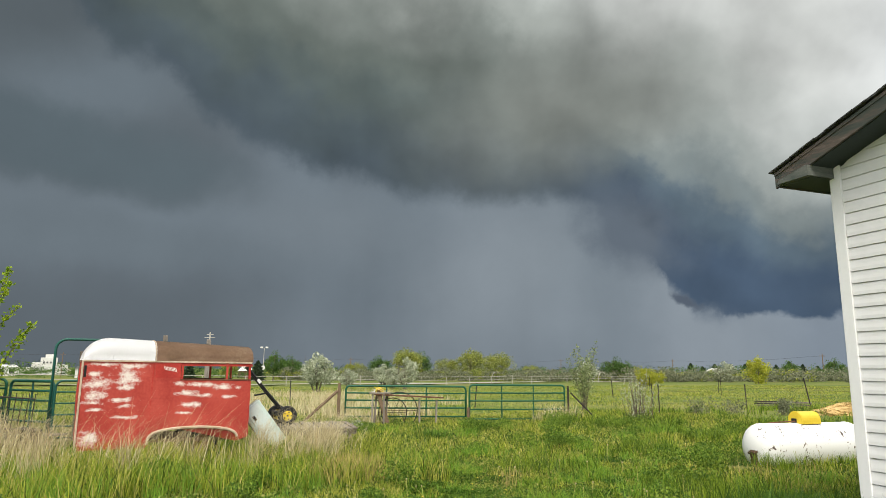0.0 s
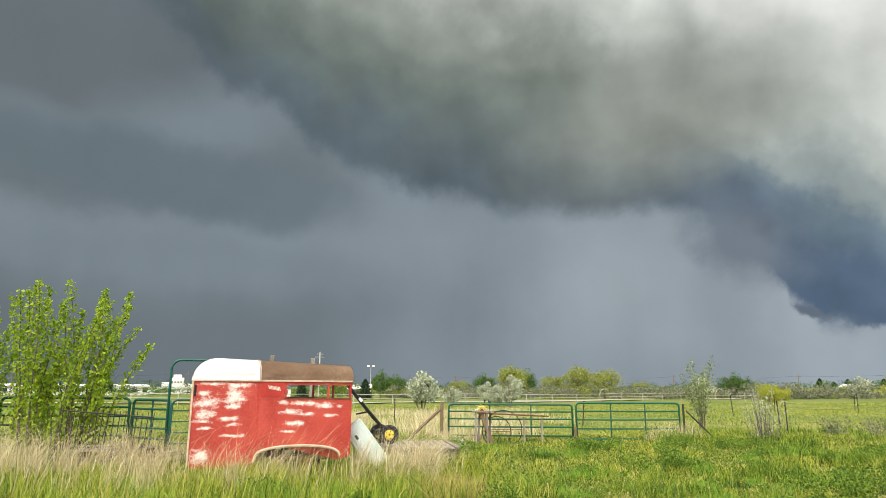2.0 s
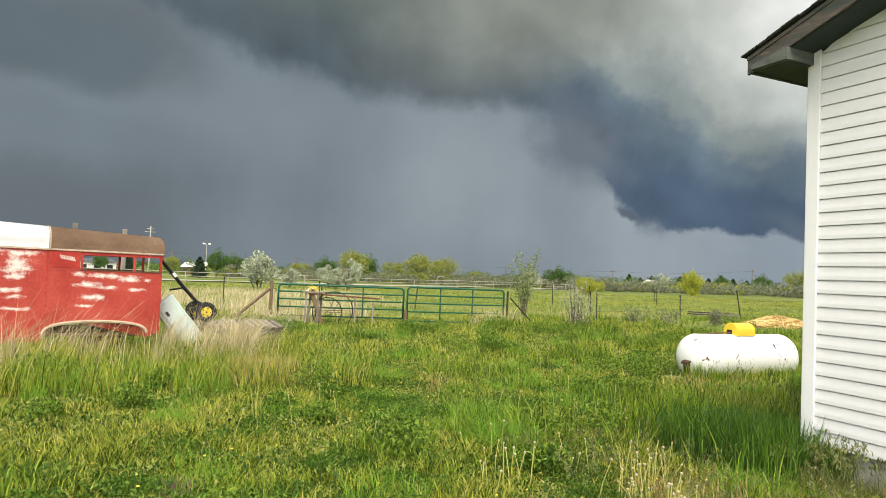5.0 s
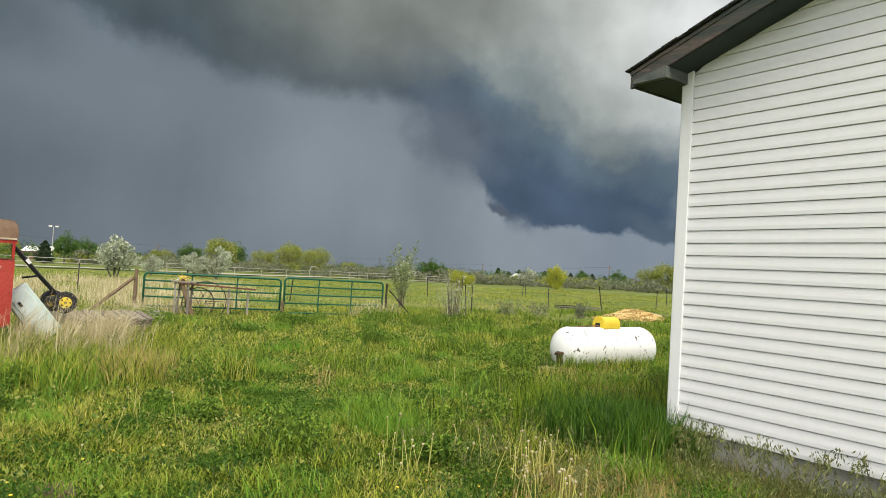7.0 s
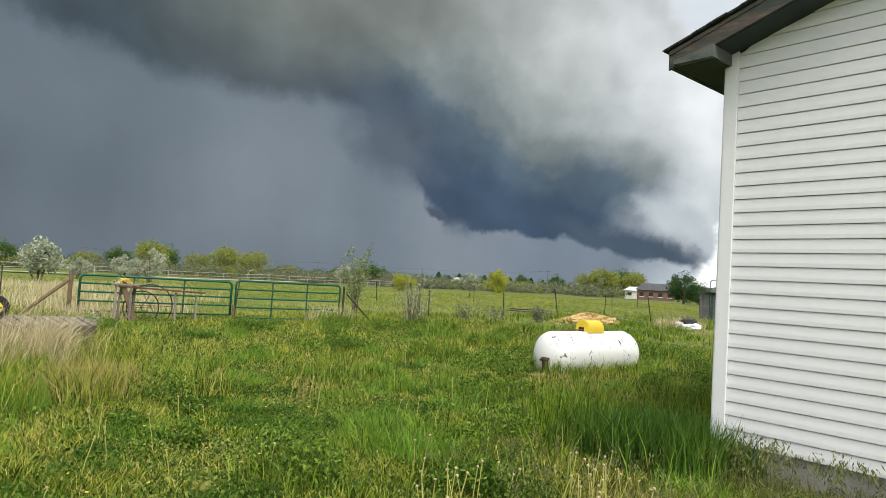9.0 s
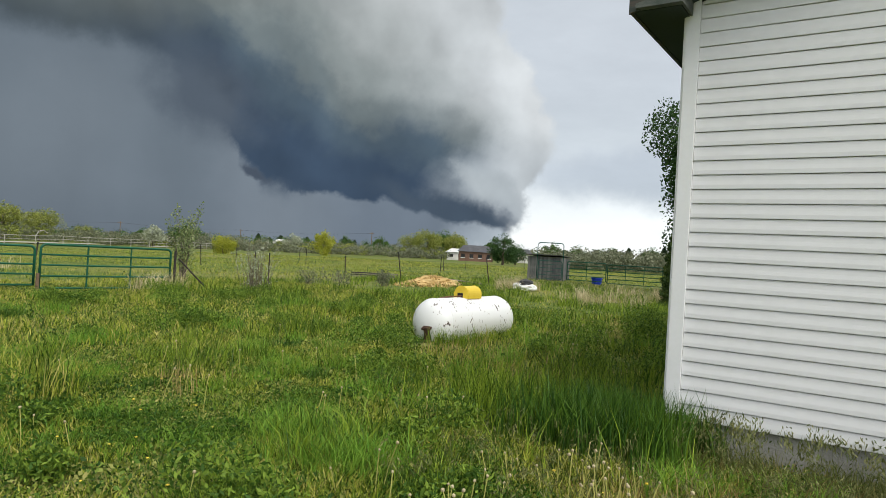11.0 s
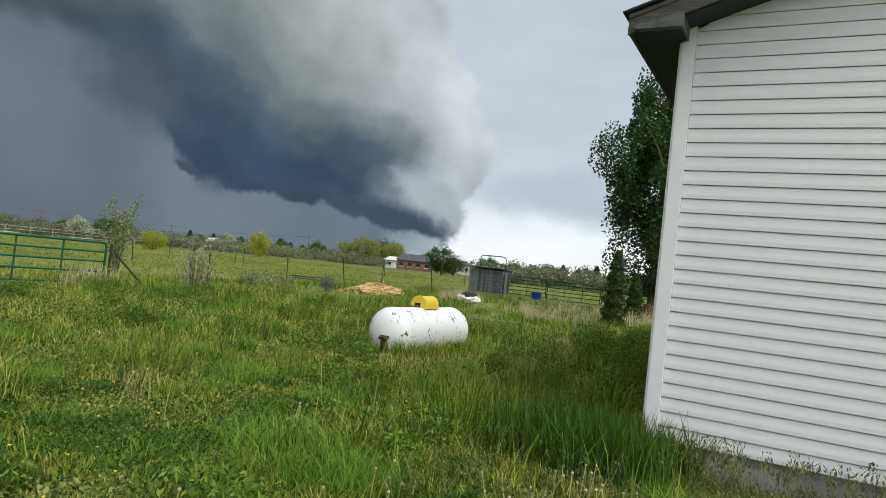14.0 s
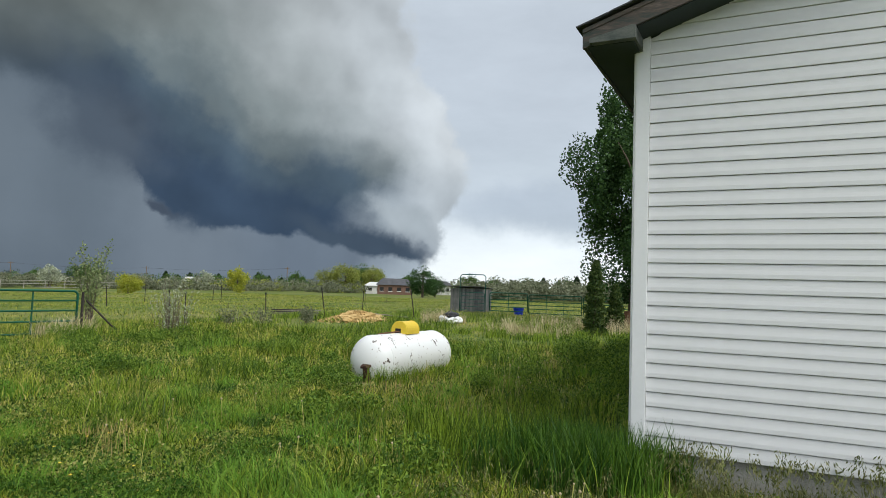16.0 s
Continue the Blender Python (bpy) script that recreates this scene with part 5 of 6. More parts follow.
# dandelions gone to seed
def dandelions(cs, seed):
    g = np.random.default_rng(seed)
    bm, bh = bmesh.new(), bmesh.new()
    for cx, cy in cs:
        hh = 0.18 + 0.22 * g.random()
        z = gz(cx, cy)
        tx, ty = g.normal(size=2) * 0.05
        pipe([(cx, cy, z), (cx + tx * 0.4, cy + ty * 0.4, z + hh * 0.5), (cx + tx, cy + ty, z + hh)], 0.0032, 4, bm)
        bmesh.ops.create_icosphere(bh, subdivisions=1, radius=0.008 + 0.006 * g.random(), matrix=Matrix.Translation((cx + tx, cy + ty, z + hh)))
    st = part("dandelion_stalks", bm, plain("yellow_stalk", (0.36, 0.36, 0.08), (0.55, 0.50, 0.16), rough=0.6))
    tagged(st, "thin yellow dandelion stalks in the grass", "flowers", kind="stuff")
    hd = part("dandelion_heads", bh, plain("pale_fluff", (0.32, 0.26, 0.14), (0.56, 0.48, 0.30), rough=0.95))
    tagged(hd, "pale dandelion seed heads and closed buds", "flowers", kind="stuff")


g_ = np.random.default_rng(95)
cs = []
for cx, cy, n, r in ((0.4, -2.35, 22, 0.13), (0.9, -2.5, 16, 0.11), (-0.5, -3.0, 12, 0.12), (-0.3, -2.1, 8, 0.2), (-1.0, -2.6, 7, 0.25), (0.1, -1.6, 9, 0.25), (-3.4, -4.2, 7, 0.4), (-3.2, 5.6, 60, 1.2), (-2.6, 9.5, 40, 1.4),
                    (-2.2, -1.0, 12, 0.7), (-5.2, -1.2, 12, 1.2), (-2.8, -4.8, 8, 0.7)):
    cs += [(cx + g_.normal() * r, cy + g_.normal() * r) for _ in range(n)]
dandelions(cs, 96)
bm = bmesh.new()
for _ in range(70):
    cx, cy = -6 + 8 * g_.random(), -6.5 + 6 * g_.random()
    bmesh.ops.create_icosphere(bm, subdivisions=1, radius=0.010 + 0.005 * g_.random(), matrix=Matrix.Translation((cx, cy, gz(cx, cy) + 0.06 + 0.09 * g_.random())) @ Matrix.Diagonal((1, 1, 0.5, 1)))
tagged(part("dandelion_flowers", bm, M_YELLOW), "small yellow dandelion flowers in the grass", "flowers", kind="stuff")
# bare soil patch
bm = bmesh.new()
ring = []
for i in range(28):
    a = i * math.tau / 28
    k_ = 1 + 0.22 * math.sin(3 * a + 1) + 0.12 * math.sin(7 * a)
    ring.append((-1.0 + 0.40 * k_ * math.cos(a), -5.48 + 0.17 * k_ * math.sin(a)))
c0 = bm.verts.new((-1.0, -5.48, gz(-1.0, -5.48) + 0.02))
rv = [bm.verts.new((a, b, gz(a, b) + 0.004)) for a, b in ring]
for i in range(28):
    bm.faces.new((c0, rv[i], rv[(i + 1) % 28]))
tagged(part("bare_soil_patch", bm, M_DIRT), "small patch of bare brown soil", "soil", kind="structure")


# ---- by the trailer ----
def wood_post(x, y, h, r, label, lean=(0, 0), square=False, mat=None, group="", name="wooden_post"):
    z = gz(x, y)
    if square:
        bm = box((r * 2, r * 2, h + 0.2), (0, 0, h / 2 - 0.1), bevel=0.01)
    else:
        bm = pipe([(0, 0, -0.2), (0.004, 0, h * 0.5), (0, 0.004, h)], [r, r * 0.97, r * 0.92], 9)
    ob = part(name, bm, mat or M_BROWNWOOD)
    ob.matrix_basis = pose(x, y, z, lean[0], lean[1], 20)
    return tagged(ob, label, "post", group)


def arch_gate(x, y, turn, width, height, mat, label, inner=1.45):
    """A bow gate: a tall arch of tube with a smaller gate hung in it."""
    g = thing("bow_gate", pose(x, y, gz(x, y), 0, 0, turn), label, "gate")
    c = 0.22
    pts = [(0, 0, -0.05)] + [(c + c * math.cos(t), 0, height - c + c * math.sin(t)) for t in np.linspace(math.pi, math.pi / 2, 7)]
    pts += [(width - c + c * math.cos(t), 0, height - c + c * math.sin(t)) for t in np.linspace(math.pi / 2, 0, 7)] + [(width, 0, -0.05)]
    part("arch", pipe(pts, 0.03, 8), mat, g, smooth=True)
    leaf_ = part("gate_leaf", pipe([(0.08, 0.03, 0.2)] + [(0.08 + 0.14 + 0.14 * math.cos(t), 0.03, inner - 0.14 + 0.14 * math.sin(t)) for t in np.linspace(math.pi, math.pi / 2, 5)]
                                   + [(width - 0.22 + 0.14 * math.cos(t), 0.03, inner - 0.14 + 0.14 * math.sin(t)) for t in np.linspace(math.pi / 2, 0, 5)] + [(width - 0.08, 0.03, 0.2)], 0.024, 8), mat, g)
    for i in range(5):
        z = 0.2 + (inner - 0.2) * i / 5
        part("gate_rail", pipe([(0.08, 0.03, z), (width - 0.08, 0.03, z)], 0.018, 6), mat, leaf_)
    return g


arch_gate(-12.0, -9.58, 96, 1.6, 2.38, M_GATE2, "tall dark green bow gate behind the trailer")
tube_gate((-14.6, -14.2), (-13.9, -10.9), 1.42, 0.2, 5, 2, M_GATE, "green corral panel behind the iron fence", "corral panels", "corral_panel")
tube_gate((-13.9, -10.8), (-12.9, -9.7), 1.42, 0.2, 5, 1, M_GATE2, "dark green corral panel beside the bow gate", "corral panels", "corral_panel")
# iron panel with close upright bars
ip = thing("iron_fence_panel", pose(-11.9, -11.9, gz(-11.9, -11.9), 0, 3, 84), "black iron fence panel with upright bars", "fence")
for z in (0.25, 1.22):
    part("rail", pipe([(0, 0, z), (2.05, 0, z - 0.05)], 0.016, 6), M_IRON, ip)
for i in range(17):
    x = 0.03 + i * 0.125
    part("bar", pipe([(x, 0, 0.02), (x + 0.015, 0.0, 1.30 - 0.02 * (i % 3))], 0.010, 5), M_IRON, ip)
# old planks and a stump of lumber in front of it
pl = thing("plank_pile", pose(-11.3, -10.9, gz(-11.3, -10.9), 0, 0, 84), "heap of grey weathered planks and scrap", "lumber")
g_ = np.random.default_rng(101)
for i in range(11):
    part("plank", box((1.3 + 0.6 * g_.random(), 0.14 + 0.06 * g_.random(), 0.035), (0.5 + g_.normal() * 0.25, g_.normal() * 0.16, 0.05 + 0.042 * i),
                      Euler((g_.normal() * 0.08, g_.normal() * 0.07, g_.normal() * 0.16)).to_matrix().to_4x4(), 0.004), M_WOOD, pl)
part("scrap_box", box((0.42, 0.3, 0.34), (1.25, -0.3, 0.34), Euler((0.1, 0.15, 0.3)).to_matrix().to_4x4(), 0.01), M_IRON, pl)
wood_post(-12.3, -9.05, 2.12, 0.07, "grey square wooden post beside the trailer front", square=True, mat=M_WOOD)
wood_post(-14.9, -6.3, 2.55, 0.05, "tall pale wooden post behind the trailer", square=True, mat=M_WOOD, group="tall posts behind the trailer")
wood_post(-14.9, -7.45, 2.62, 0.05, "tall pale wooden post behind the trailer", square=True, mat=M_WOOD, group="tall posts behind the trailer")
wood_post(-14.6, -12.0, 1.45, 0.07, "old round fence post in the corral")
# hay and junk seen through the trailer windows
heap = thing("junk_bundle", pose(-10.35, -6.0, 0.39, 0, 0, 23.5), "dark tarp bundle inside the trailer", "bundle")
bm = bmesh.new()
bmesh.ops.create_icosphere(bm, subdivisions=3, radius=0.5)
for vv in bm.verts:
    k_ = 1 + 0.22 * noise.noise(vv.co * 3.0)
    vv.co = Vector((vv.co.x * k_ * 0.8, vv.co.y * k_ * 1.1, max(vv.co.z * k_ * 1.15, -0.5) + 0.5))
part("tarp", bm, plain("blue_grey_tarp", (0.03, 0.035, 0.07), (0.10, 0.11, 0.16), scale=4, rough=0.6), heap, smooth=True)
# pale green steel panel leaning at the tail
lp = thing("leaning_steel_chest", pose(-9.7, -5.12, gz(-9.7, -5.12) + 0.03, 0, 0, 8), "pale green enamel chest leaning on the trailer tail", "chest")
tilt = Matrix.Rotation(radians(38), 4, "X")
part("body", box((0.20, 0.44, 1.05), (0, 0, 0.56), tilt, 0.02), M_PALEGREEN, lp)
part("lid", box((0.03, 0.30, 0.96), (0.108, 0, 0.56), tilt, 0.008), plain("scuffed_pale_enamel", (0.50, 0.60, 0.56), (0.72, 0.78, 0.75), scale=5, fine=30, rough=0.45), lp)
part("latch", box((0.03, 0.05, 0.10), (0.125, -0.22, 0.72), tilt, 0.005), M_IRON, lp)
# slatted deck with a wheeled sickle mower on it
dk = thing("slatted_deck", pose(-11.2, -3.95, gz(-11.2, -3.95) + 0.02, 3, 0, 92), "low grey slatted wooden deck in the grass", "deck")
for yy in (-0.5, 0.0, 0.5):
    part("beam", box((1.9, 0.1, 0.12), (0.1, yy, 0.32), bevel=0.008), M_WOOD, dk)
for xx in (-0.7, 0.9):
    for yy in (-0.5, 0.5):
        part("leg", box((0.09, 0.09, 0.46), (xx, yy, 0.10), bevel=0.006), M_WOOD, dk)
for i in range(13):
    part("slat", box((0.115, 1.2, 0.035), (-0.82 + i * 0.152, g_.normal() * 0.02, 0.40 + g_.normal() * 0.004), bevel=0.004), M_WOOD, dk)
mw = thing("wheeled_mower", pose(-10.75, -4.55, gz(-10.75, -4.55) + 0.50, 0, 0, 94), "black walk-behind mower with yellow wheel hubs", "mower")
for yy, xx in ((0.22, 0.0), (-0.28, -0.14)):
    tyre = part("tyre", turned([(0.11, -0.055), (0.19, -0.06), (0.215, -0.03), (0.215, 0.03), (0.19, 0.06), (0.11, 0.055)], 24, m=pose(xx, -yy, 0.215, 90, 0, 0)), M_RUBBER, mw)
    hub = part("hub", turned([(0.02, -0.062), (0.06, -0.07), (0.125, -0.05), (0.125, 0.05), (0.06, 0.07), (0.02, 0.062)], 20, m=pose(xx, -yy, 0.215, 90, 0, 0)), M_YELLOW, tyre, "yellow wheel hub")
    for q_ in range(5):
        a = q_ * math.tau / 5
        part("hub_hole", turned([(0.012, -0.004), (0.018, 0.0), (0.012, 0.004)], 8, m=pose(xx + 0.08 * math.cos(a), -yy - 0.066, 0.215 + 0.08 * math.sin(a), 90, 0, 0)), M_DARK, hub)
part("axle", pipe([(0, -0.3, 0.215), (-0.14, 0.3, 0.215)], 0.02, 6), M_BLACK, mw)
part("deck_plate", box((0.35, 0.4, 0.1), (-0.12, 0.02, 0.26), bevel=0.02), M_BLACK, mw)
for yy in (-0.16, 0.16):
    part("handle_bar", pipe([(-0.05, yy, 0.28), (-0.45, yy, 0.72), (-0.92, yy, 1.28)], 0.026, 8), M_BLACK, mw)
part("handle_cross", pipe([(-0.92, -0.16, 1.28), (-0.92, 0.16, 1.28)], 0.024, 8), M_BLACK, mw)
part("handle_brace", pipe([(-0.45, -0.16, 0.72), (-0.72, 0.0, 0.66)], 0.02, 6), M_BLACK, mw)
part("label_plate", box((0.06, 0.012, 0.1), (-0.66, -0.19, 0.98), Matrix.Rotation(radians(-40), 4, "Y")), M_WHITEROOF, mw)

# ---- gate posts, braces, old implement ----
wood_post(-18.26, -1.85, 1.30, 0.06, "weathered wooden gate post", group="gate posts")
wood_post(-16.95, 6.52, 1.22, 0.04, "thin dark gate post", mat=M_IRON, group="gate posts")
wood_post(-17.25, 2.62, 0.5, 0.05, "short wooden gate stop post", group="gate posts")


def brace(a, b, r, label):
    ob = part("brace_pole", pipe([a, tuple((Vector(a) + Vector(b)) / 2), b], [r, r, r * 0.9], 8), M_BROWNWOOD if r > 0.03 else M_IRON)
    return tagged(ob, label, "pole", "diagonal braces")


brace((-18.22, -1.92, 1.0), (-17.9, -3.1, 0.0), 0.05, "diagonal wooden brace at the gate post")
brace((-16.9, 6.6, 0.98), (-16.45, 7.45, -0.02), 0.026, "dark diagonal brace pole at the gate post")
im = thing("old_implement", pose(-17.0, -0.95, gz(-17, -0.95), 0, 0, 82), "old weathered implement bench with iron wheels", "farm implement")
for xx, yy, hh in ((0.0, 0.0, 1.02), (0.12, 0.2, 0.98), (0.38, -0.05, 1.0), (0.5, 0.18, 1.02), (1.62, 0.1, 0.86), (2.2, 0.05, 0.82)):
    part("leg", box((0.06, 0.06, hh + 0.05), (xx, yy, hh / 2 - 0.025), Matrix.Rotation(g_.normal() * 0.03, 4, "Y"), 0.006), M_WOOD, im)
part("bench_top", box((2.35, 0.32, 0.045), (1.25, 0.08, 0.93), Matrix.Rotation(radians(2.5), 4, "Y"), 0.008), M_RUST, im, "rusty brown bench top")
part("head_board", box((0.7, 0.34, 0.05), (0.24, 0.08, 1.03), bevel=0.008), M_WOOD, im)
part("slant_post", box((0.13, 0.12, 1.25), (0.36, 0.02, 0.5), Matrix.Rotation(radians(-20), 4, "Y"), 0.012), M_BROWNWOOD, im)
for cx, rr, zz in ((0.72, 0.48, 0.38), (0.95, 0.62, 0.44)):
    wh = part("iron_wheel", pipe([(cx + rr * math.cos(a), 0.24, zz + rr * math.sin(a)) for a in np.linspace(0, math.tau, 36, endpoint=False)], 0.016, 6, closed=True), M_IRON, im)
    for q_ in range(6):
        a = q_ * math.tau / 6
        part("spoke", pipe([(cx, 0.24, zz), (cx + rr * math.cos(a), 0.24, zz + rr * math.sin(a))], 0.008, 5), M_IRON, wh)
fl = thing("yellow_flowers", pose(-16.98, -0.72, 1.06 + gz(-17, -0.95), 0, 0, 82), "bunch of yellow and white flowers on the bench", "flowers")
pts = g_.normal(size=(90, 3)) * np.array([0.10, 0.07, 0.055]) + np.array([0, 0, 0.09])
ob = new("blooms", leaf_mesh("blooms", pts, 0.055, M_YELLOW, 102))
ob.parent = fl
ob["kind"] = "stuff"
pts = g_.normal(size=(40, 3)) * np.array([0.12, 0.07, 0.05]) + np.array([-0.05, 0, 0.05])
ob = new("pale_blooms", leaf_mesh("pale_blooms", pts, 0.05, M_WHITEROOF, 103))
ob.parent = fl
ob["kind"] = "stuff"
part("flower_pot", turned([(0.05, -0.005), (0.08, 0.06), (0.07, 0.06)], 12), M_RUST, fl)
rk = bmesh.new()
bmesh.ops.create_icosphere(rk, subdivisions=3, radius=0.22)
for vv in rk.verts:
    vv.co *= 1 + 0.25 * noise.noise(vv.co * 4)
rock = part("pale_stone", rk, M_CONCRETE, smooth=True)
rock.matrix_basis = pose(-15.2, -1.9, 0.02)
tagged(rock, "pale rounded stone in the dry grass", "stone")


# ---- pasture fences ----
def t_post(x, y, h, lean, turn, mat, label, group):
    t = thing("fence_post", pose(x, y, gz(x, y), lean, 0, turn), label, "post", group)
    bm = box((0.045, 0.008, h + 0.3), (0, 0, h / 2 - 0.15))
    box((0.008, 0.04, h + 0.3), (0, 0.022, h / 2 - 0.15), bm=bm)
    part("stake", bm, mat, t)
    part("cap", box((0.05, 0.05, 0.1), (0, 0.01, h - 0.04)), M_BLACK, t)
    return t


FP = ((-18.9, 12.1, 1.25, 4), (-20.4, 18.3, 1.15, -3), (-17.8, 19.5, 1.5, -9), (-15.8, 24.6, 1.55, -10), (-40, 27.5, 1.4, 2), (-36, 31, 1.35, 0), (-30, 41.5, 1.4, 2), (-24, 32, 1.3, -2),
      (-22.5, 14.5, 1.2, 3), (-26, 6.5, 1.2, -6), (-27, 2.0, 1.2, 8), (-26.5, -2.5, 1.2, -5), (-34, 20, 1.3, -4), (-44, 38, 1.3, 3), (-33, 50, 1.3, -3), (-24, 45, 1.3, 4))
for i, (a, b, h, ln) in enumerate(FP):
    t_post(a, b, h, ln, 40 + 37 * i, M_IRON, "thin dark steel fence post in the pasture", "steel fence posts")
# wires between the nearer posts
for (a, b), (c, d) in (((-18.9, 12.1), (-20.4, 18.3)), ((-20.4, 18.3), (-24, 32)), ((-17.8, 19.5), (-15.8, 24.6))):
    for z in (0.45, 0.95):
        ob = part("fence_wire", pipe([(a, b, gz(a, b) + z), ((a + c) / 2, (b + d) / 2, (gz(a, b) + gz(c, d)) / 2 + z - 0.05), (c, d, gz(c, d) + z)], 0.005, 4), M_IRON)
        tagged(ob, "thin slack fence wire between steel posts", "wire", "fence wires")
# pale pipe fence along the far track
rail_pts = [(-72, -62), (-80, -22), (-89, 20), (-110, 68), (-137, 120), (-150, 170)]
M_PIPE = plain("pale_pipe", (0.36, 0.33, 0.28), (0.50, 0.47, 0.42), scale=2, rough=0.5)
pf = thing("pipe_fence", Matrix(), "pale pipe rail fence along the far track", "fence")
dense = []
for (a, b), (c, d) in zip(rail_pts, rail_pts[1:]):
    n = int(math.hypot(c - a, d - b) / 5)
    dense += [(a + (c - a) * i / n, b + (d - b) * i / n) for i in range(n)]
for z in (0.75, 1.25):
    part("rail", pipe([(a, b, gz(a, b) + z) for a, b in dense], 0.035, 5), M_PIPE, pf)
for i, (a, b) in enumerate(dense):
    part("post", pipe([(a, b, gz(a, b) - 0.1), (a, b, gz(a, b) + 1.3)], 0.05, 5), M_PIPE, pf)
    if i % 6 == 2:
        part("hoop", pipe([(a, b, gz(a, b) + 1.2), (a - 0.1, b + 0.4, gz(a, b) + 1.9), (a - 0.2, b + 1.1, gz(a, b) + 2.1), (a - 0.3, b + 1.7, gz(a, b) + 1.7)], 0.05, 5), M_PIPE, pf)
tr_ = bmesh.new()
L1 = [tr_.verts.new((a - 3, b, gz(a - 3, b) + 0.16)) for a, b in dense]
L2 = [tr_.verts.new((a - 9, b + 2, gz(a - 9, b + 2) + 0.16)) for a, b in dense]
for i in range(len(dense) - 1):
    tr_.faces.new((L1[i], L1[i + 1], L2[i + 1], L2[i]))
tagged(part("farm_track", tr_, plain("pale_gravel", (0.34, 0.31, 0.26), (0.48, 0.45, 0.39), scale=0.4, fine=4, rough=0.95)), "pale gravel track beyond the pipe fence", "track", kind="structure")

# hay, planks, tarp
bm = bmesh.new()
bmesh.ops.create_icosphere(bm, subdivisions=5, radius=1.0)
for vv in bm.verts:
    k_ = 1 + 0.30 * noise.noise(vv.co * 2.2) + 0.10 * noise.noise(vv.co * 9)
    vv.co = Vector((vv.co.x * k_ * 0.9, vv.co.y * k_ * 2.0, max(-0.1, vv.co.z * k_ * 0.42)))
hay = thing("hay_heap", pose(-16.5, 20.2, gz(-16.5, 20.2), 0, 0, 4), "low heap of loose golden hay", "hay")
part("mound", bm, M_HAY, hay)
pts = np.stack([g_.normal(size=2600) * 0.45, g_.normal(size=2600) * 1.0, np.zeros(2600)], 1)
pts[:, 2] = 0.40 * np.exp(-(pts[:, 0] / 0.75) ** 2 - (pts[:, 1] / 1.6) ** 2) + 0.03
ob = new("loose_straw", leaf_mesh("loose_straw", pts, 0.11, M_HAY, 104, long=2.0))
ob.parent = hay
ob = part("long_pole", pipe([(-17.2, 20.6, 0.46), (-16.2, 22.4, 0.30), (-15.3, 24.2, 0.12)], 0.035, 7), M_WOOD)
tagged(ob, "long grey pole lying on the hay heap", "pole")
dp = thing("dropped_planks", pose(-20.3, 20.6, gz(-20.3, 20.6), 0, 0, 60), "dark weathered planks lying in the field", "lumber")
for i in range(4):
    part("plank", box((2.4, 0.2, 0.05), (g_.normal() * 0.2, i * 0.16 - 0.3, 0.14 + 0.05 * i), Euler((0, g_.normal() * 0.03, g_.normal() * 0.12)).to_matrix().to_4x4(), 0.006), M_IRON if i % 2 else M_WOOD, dp)
sk = thing("feed_sack", pose(-12.9, 23.0, gz(-12.9, 23.0), 0, 0, 30), "crumpled white plastic sack with black cover", "sack")
for nm, mt, dz_, sc in (("sack", M_WHITEROOF, 0.0, (0.55, 0.36, 0.30)), ("black_cover", M_BLACK, 0.24, (0.42, 0.34, 0.20))):
    bm = bmesh.new()
    bmesh.ops.create_icosphere(bm, subdivisions=3, radius=1.0)
    for vv in bm.verts:
        k_ = 1 + 0.3 * noise.noise(vv.co * 2.5 + Vector((dz_ * 9, 0, 0)))
        vv.co = Vector((vv.co.x * sc[0] * k_, vv.co.y * sc[1] * k_, max(0.0, vv.co.z * k_ + 0.6) * sc[2] + dz_))
    part(nm, bm, mt, sk)

# ---- corral with its shed ----
M_SHED = plain("dark_grey_boards", (0.085, 0.088, 0.09), (0.19, 0.185, 0.175), scale=3, fine=40, bump=0.3, rough=0.9, vary=0.5)
sh = thing("pasture_shed", pose(-19.35, 36.2, gz(-19, 36) + 0.02, 0, 0, 6) @ Matrix.Diagonal((0.88, 1, 1, 1)), "small grey board shed with a flat dark roof", "shed")
for i in range(16):
    part("board", box((0.165, 0.03, 1.66), (0.09 + i * 0.17, 0, 0.83 + g_.normal() * 0.01), bevel=0.004), M_SHED, sh)
for i in range(12):
    for xx in (0.0, 2.74):
        part("board", box((0.03, 0.165, 1.62), (xx, 0.12 + i * 0.17, 0.81), bevel=0.004), M_SHED, sh)
part("back_wall", box((2.7, 0.03, 1.6), (1.37, 2.1, 0.8)), M_SHED, sh)
part("roof_sheet", box((3.0, 2.5, 0.06), (1.37, 1.0, 1.74), Matrix.Rotation(radians(-2), 4, "X"), 0.01), M_FASCIA, sh, "dark flat roof sheet")
arch_gate(-18.1, 35.1, 4, 1.85, 2.62, M_GATE2, "dark green bow gate beside the shed", 1.4)
tube_gate((-16.0, 35.4), (-13.45, 35.8), 1.42, 0.2, 5, 1, M_GATE, "green corral panel by the shed", "far corral panels", "corral_panel")
tube_gate((-13.35, 35.8), (-9.9, 36.2), 1.42, 0.2, 5, 2, M_GATE, "green corral panel by the shed", "far corral panels", "corral_panel")
tube_gate((-9.8, 36.2), (-6.3, 36.6), 1.42, 0.2, 5, 2, M_GATE, "green corral panel by the shed", "far corral panels", "corral_panel")
tb = thing("blue_tub", pose(-14.5, 37.0, gz(-14.5, 37)), "blue plastic water tub in the corral", "tub")
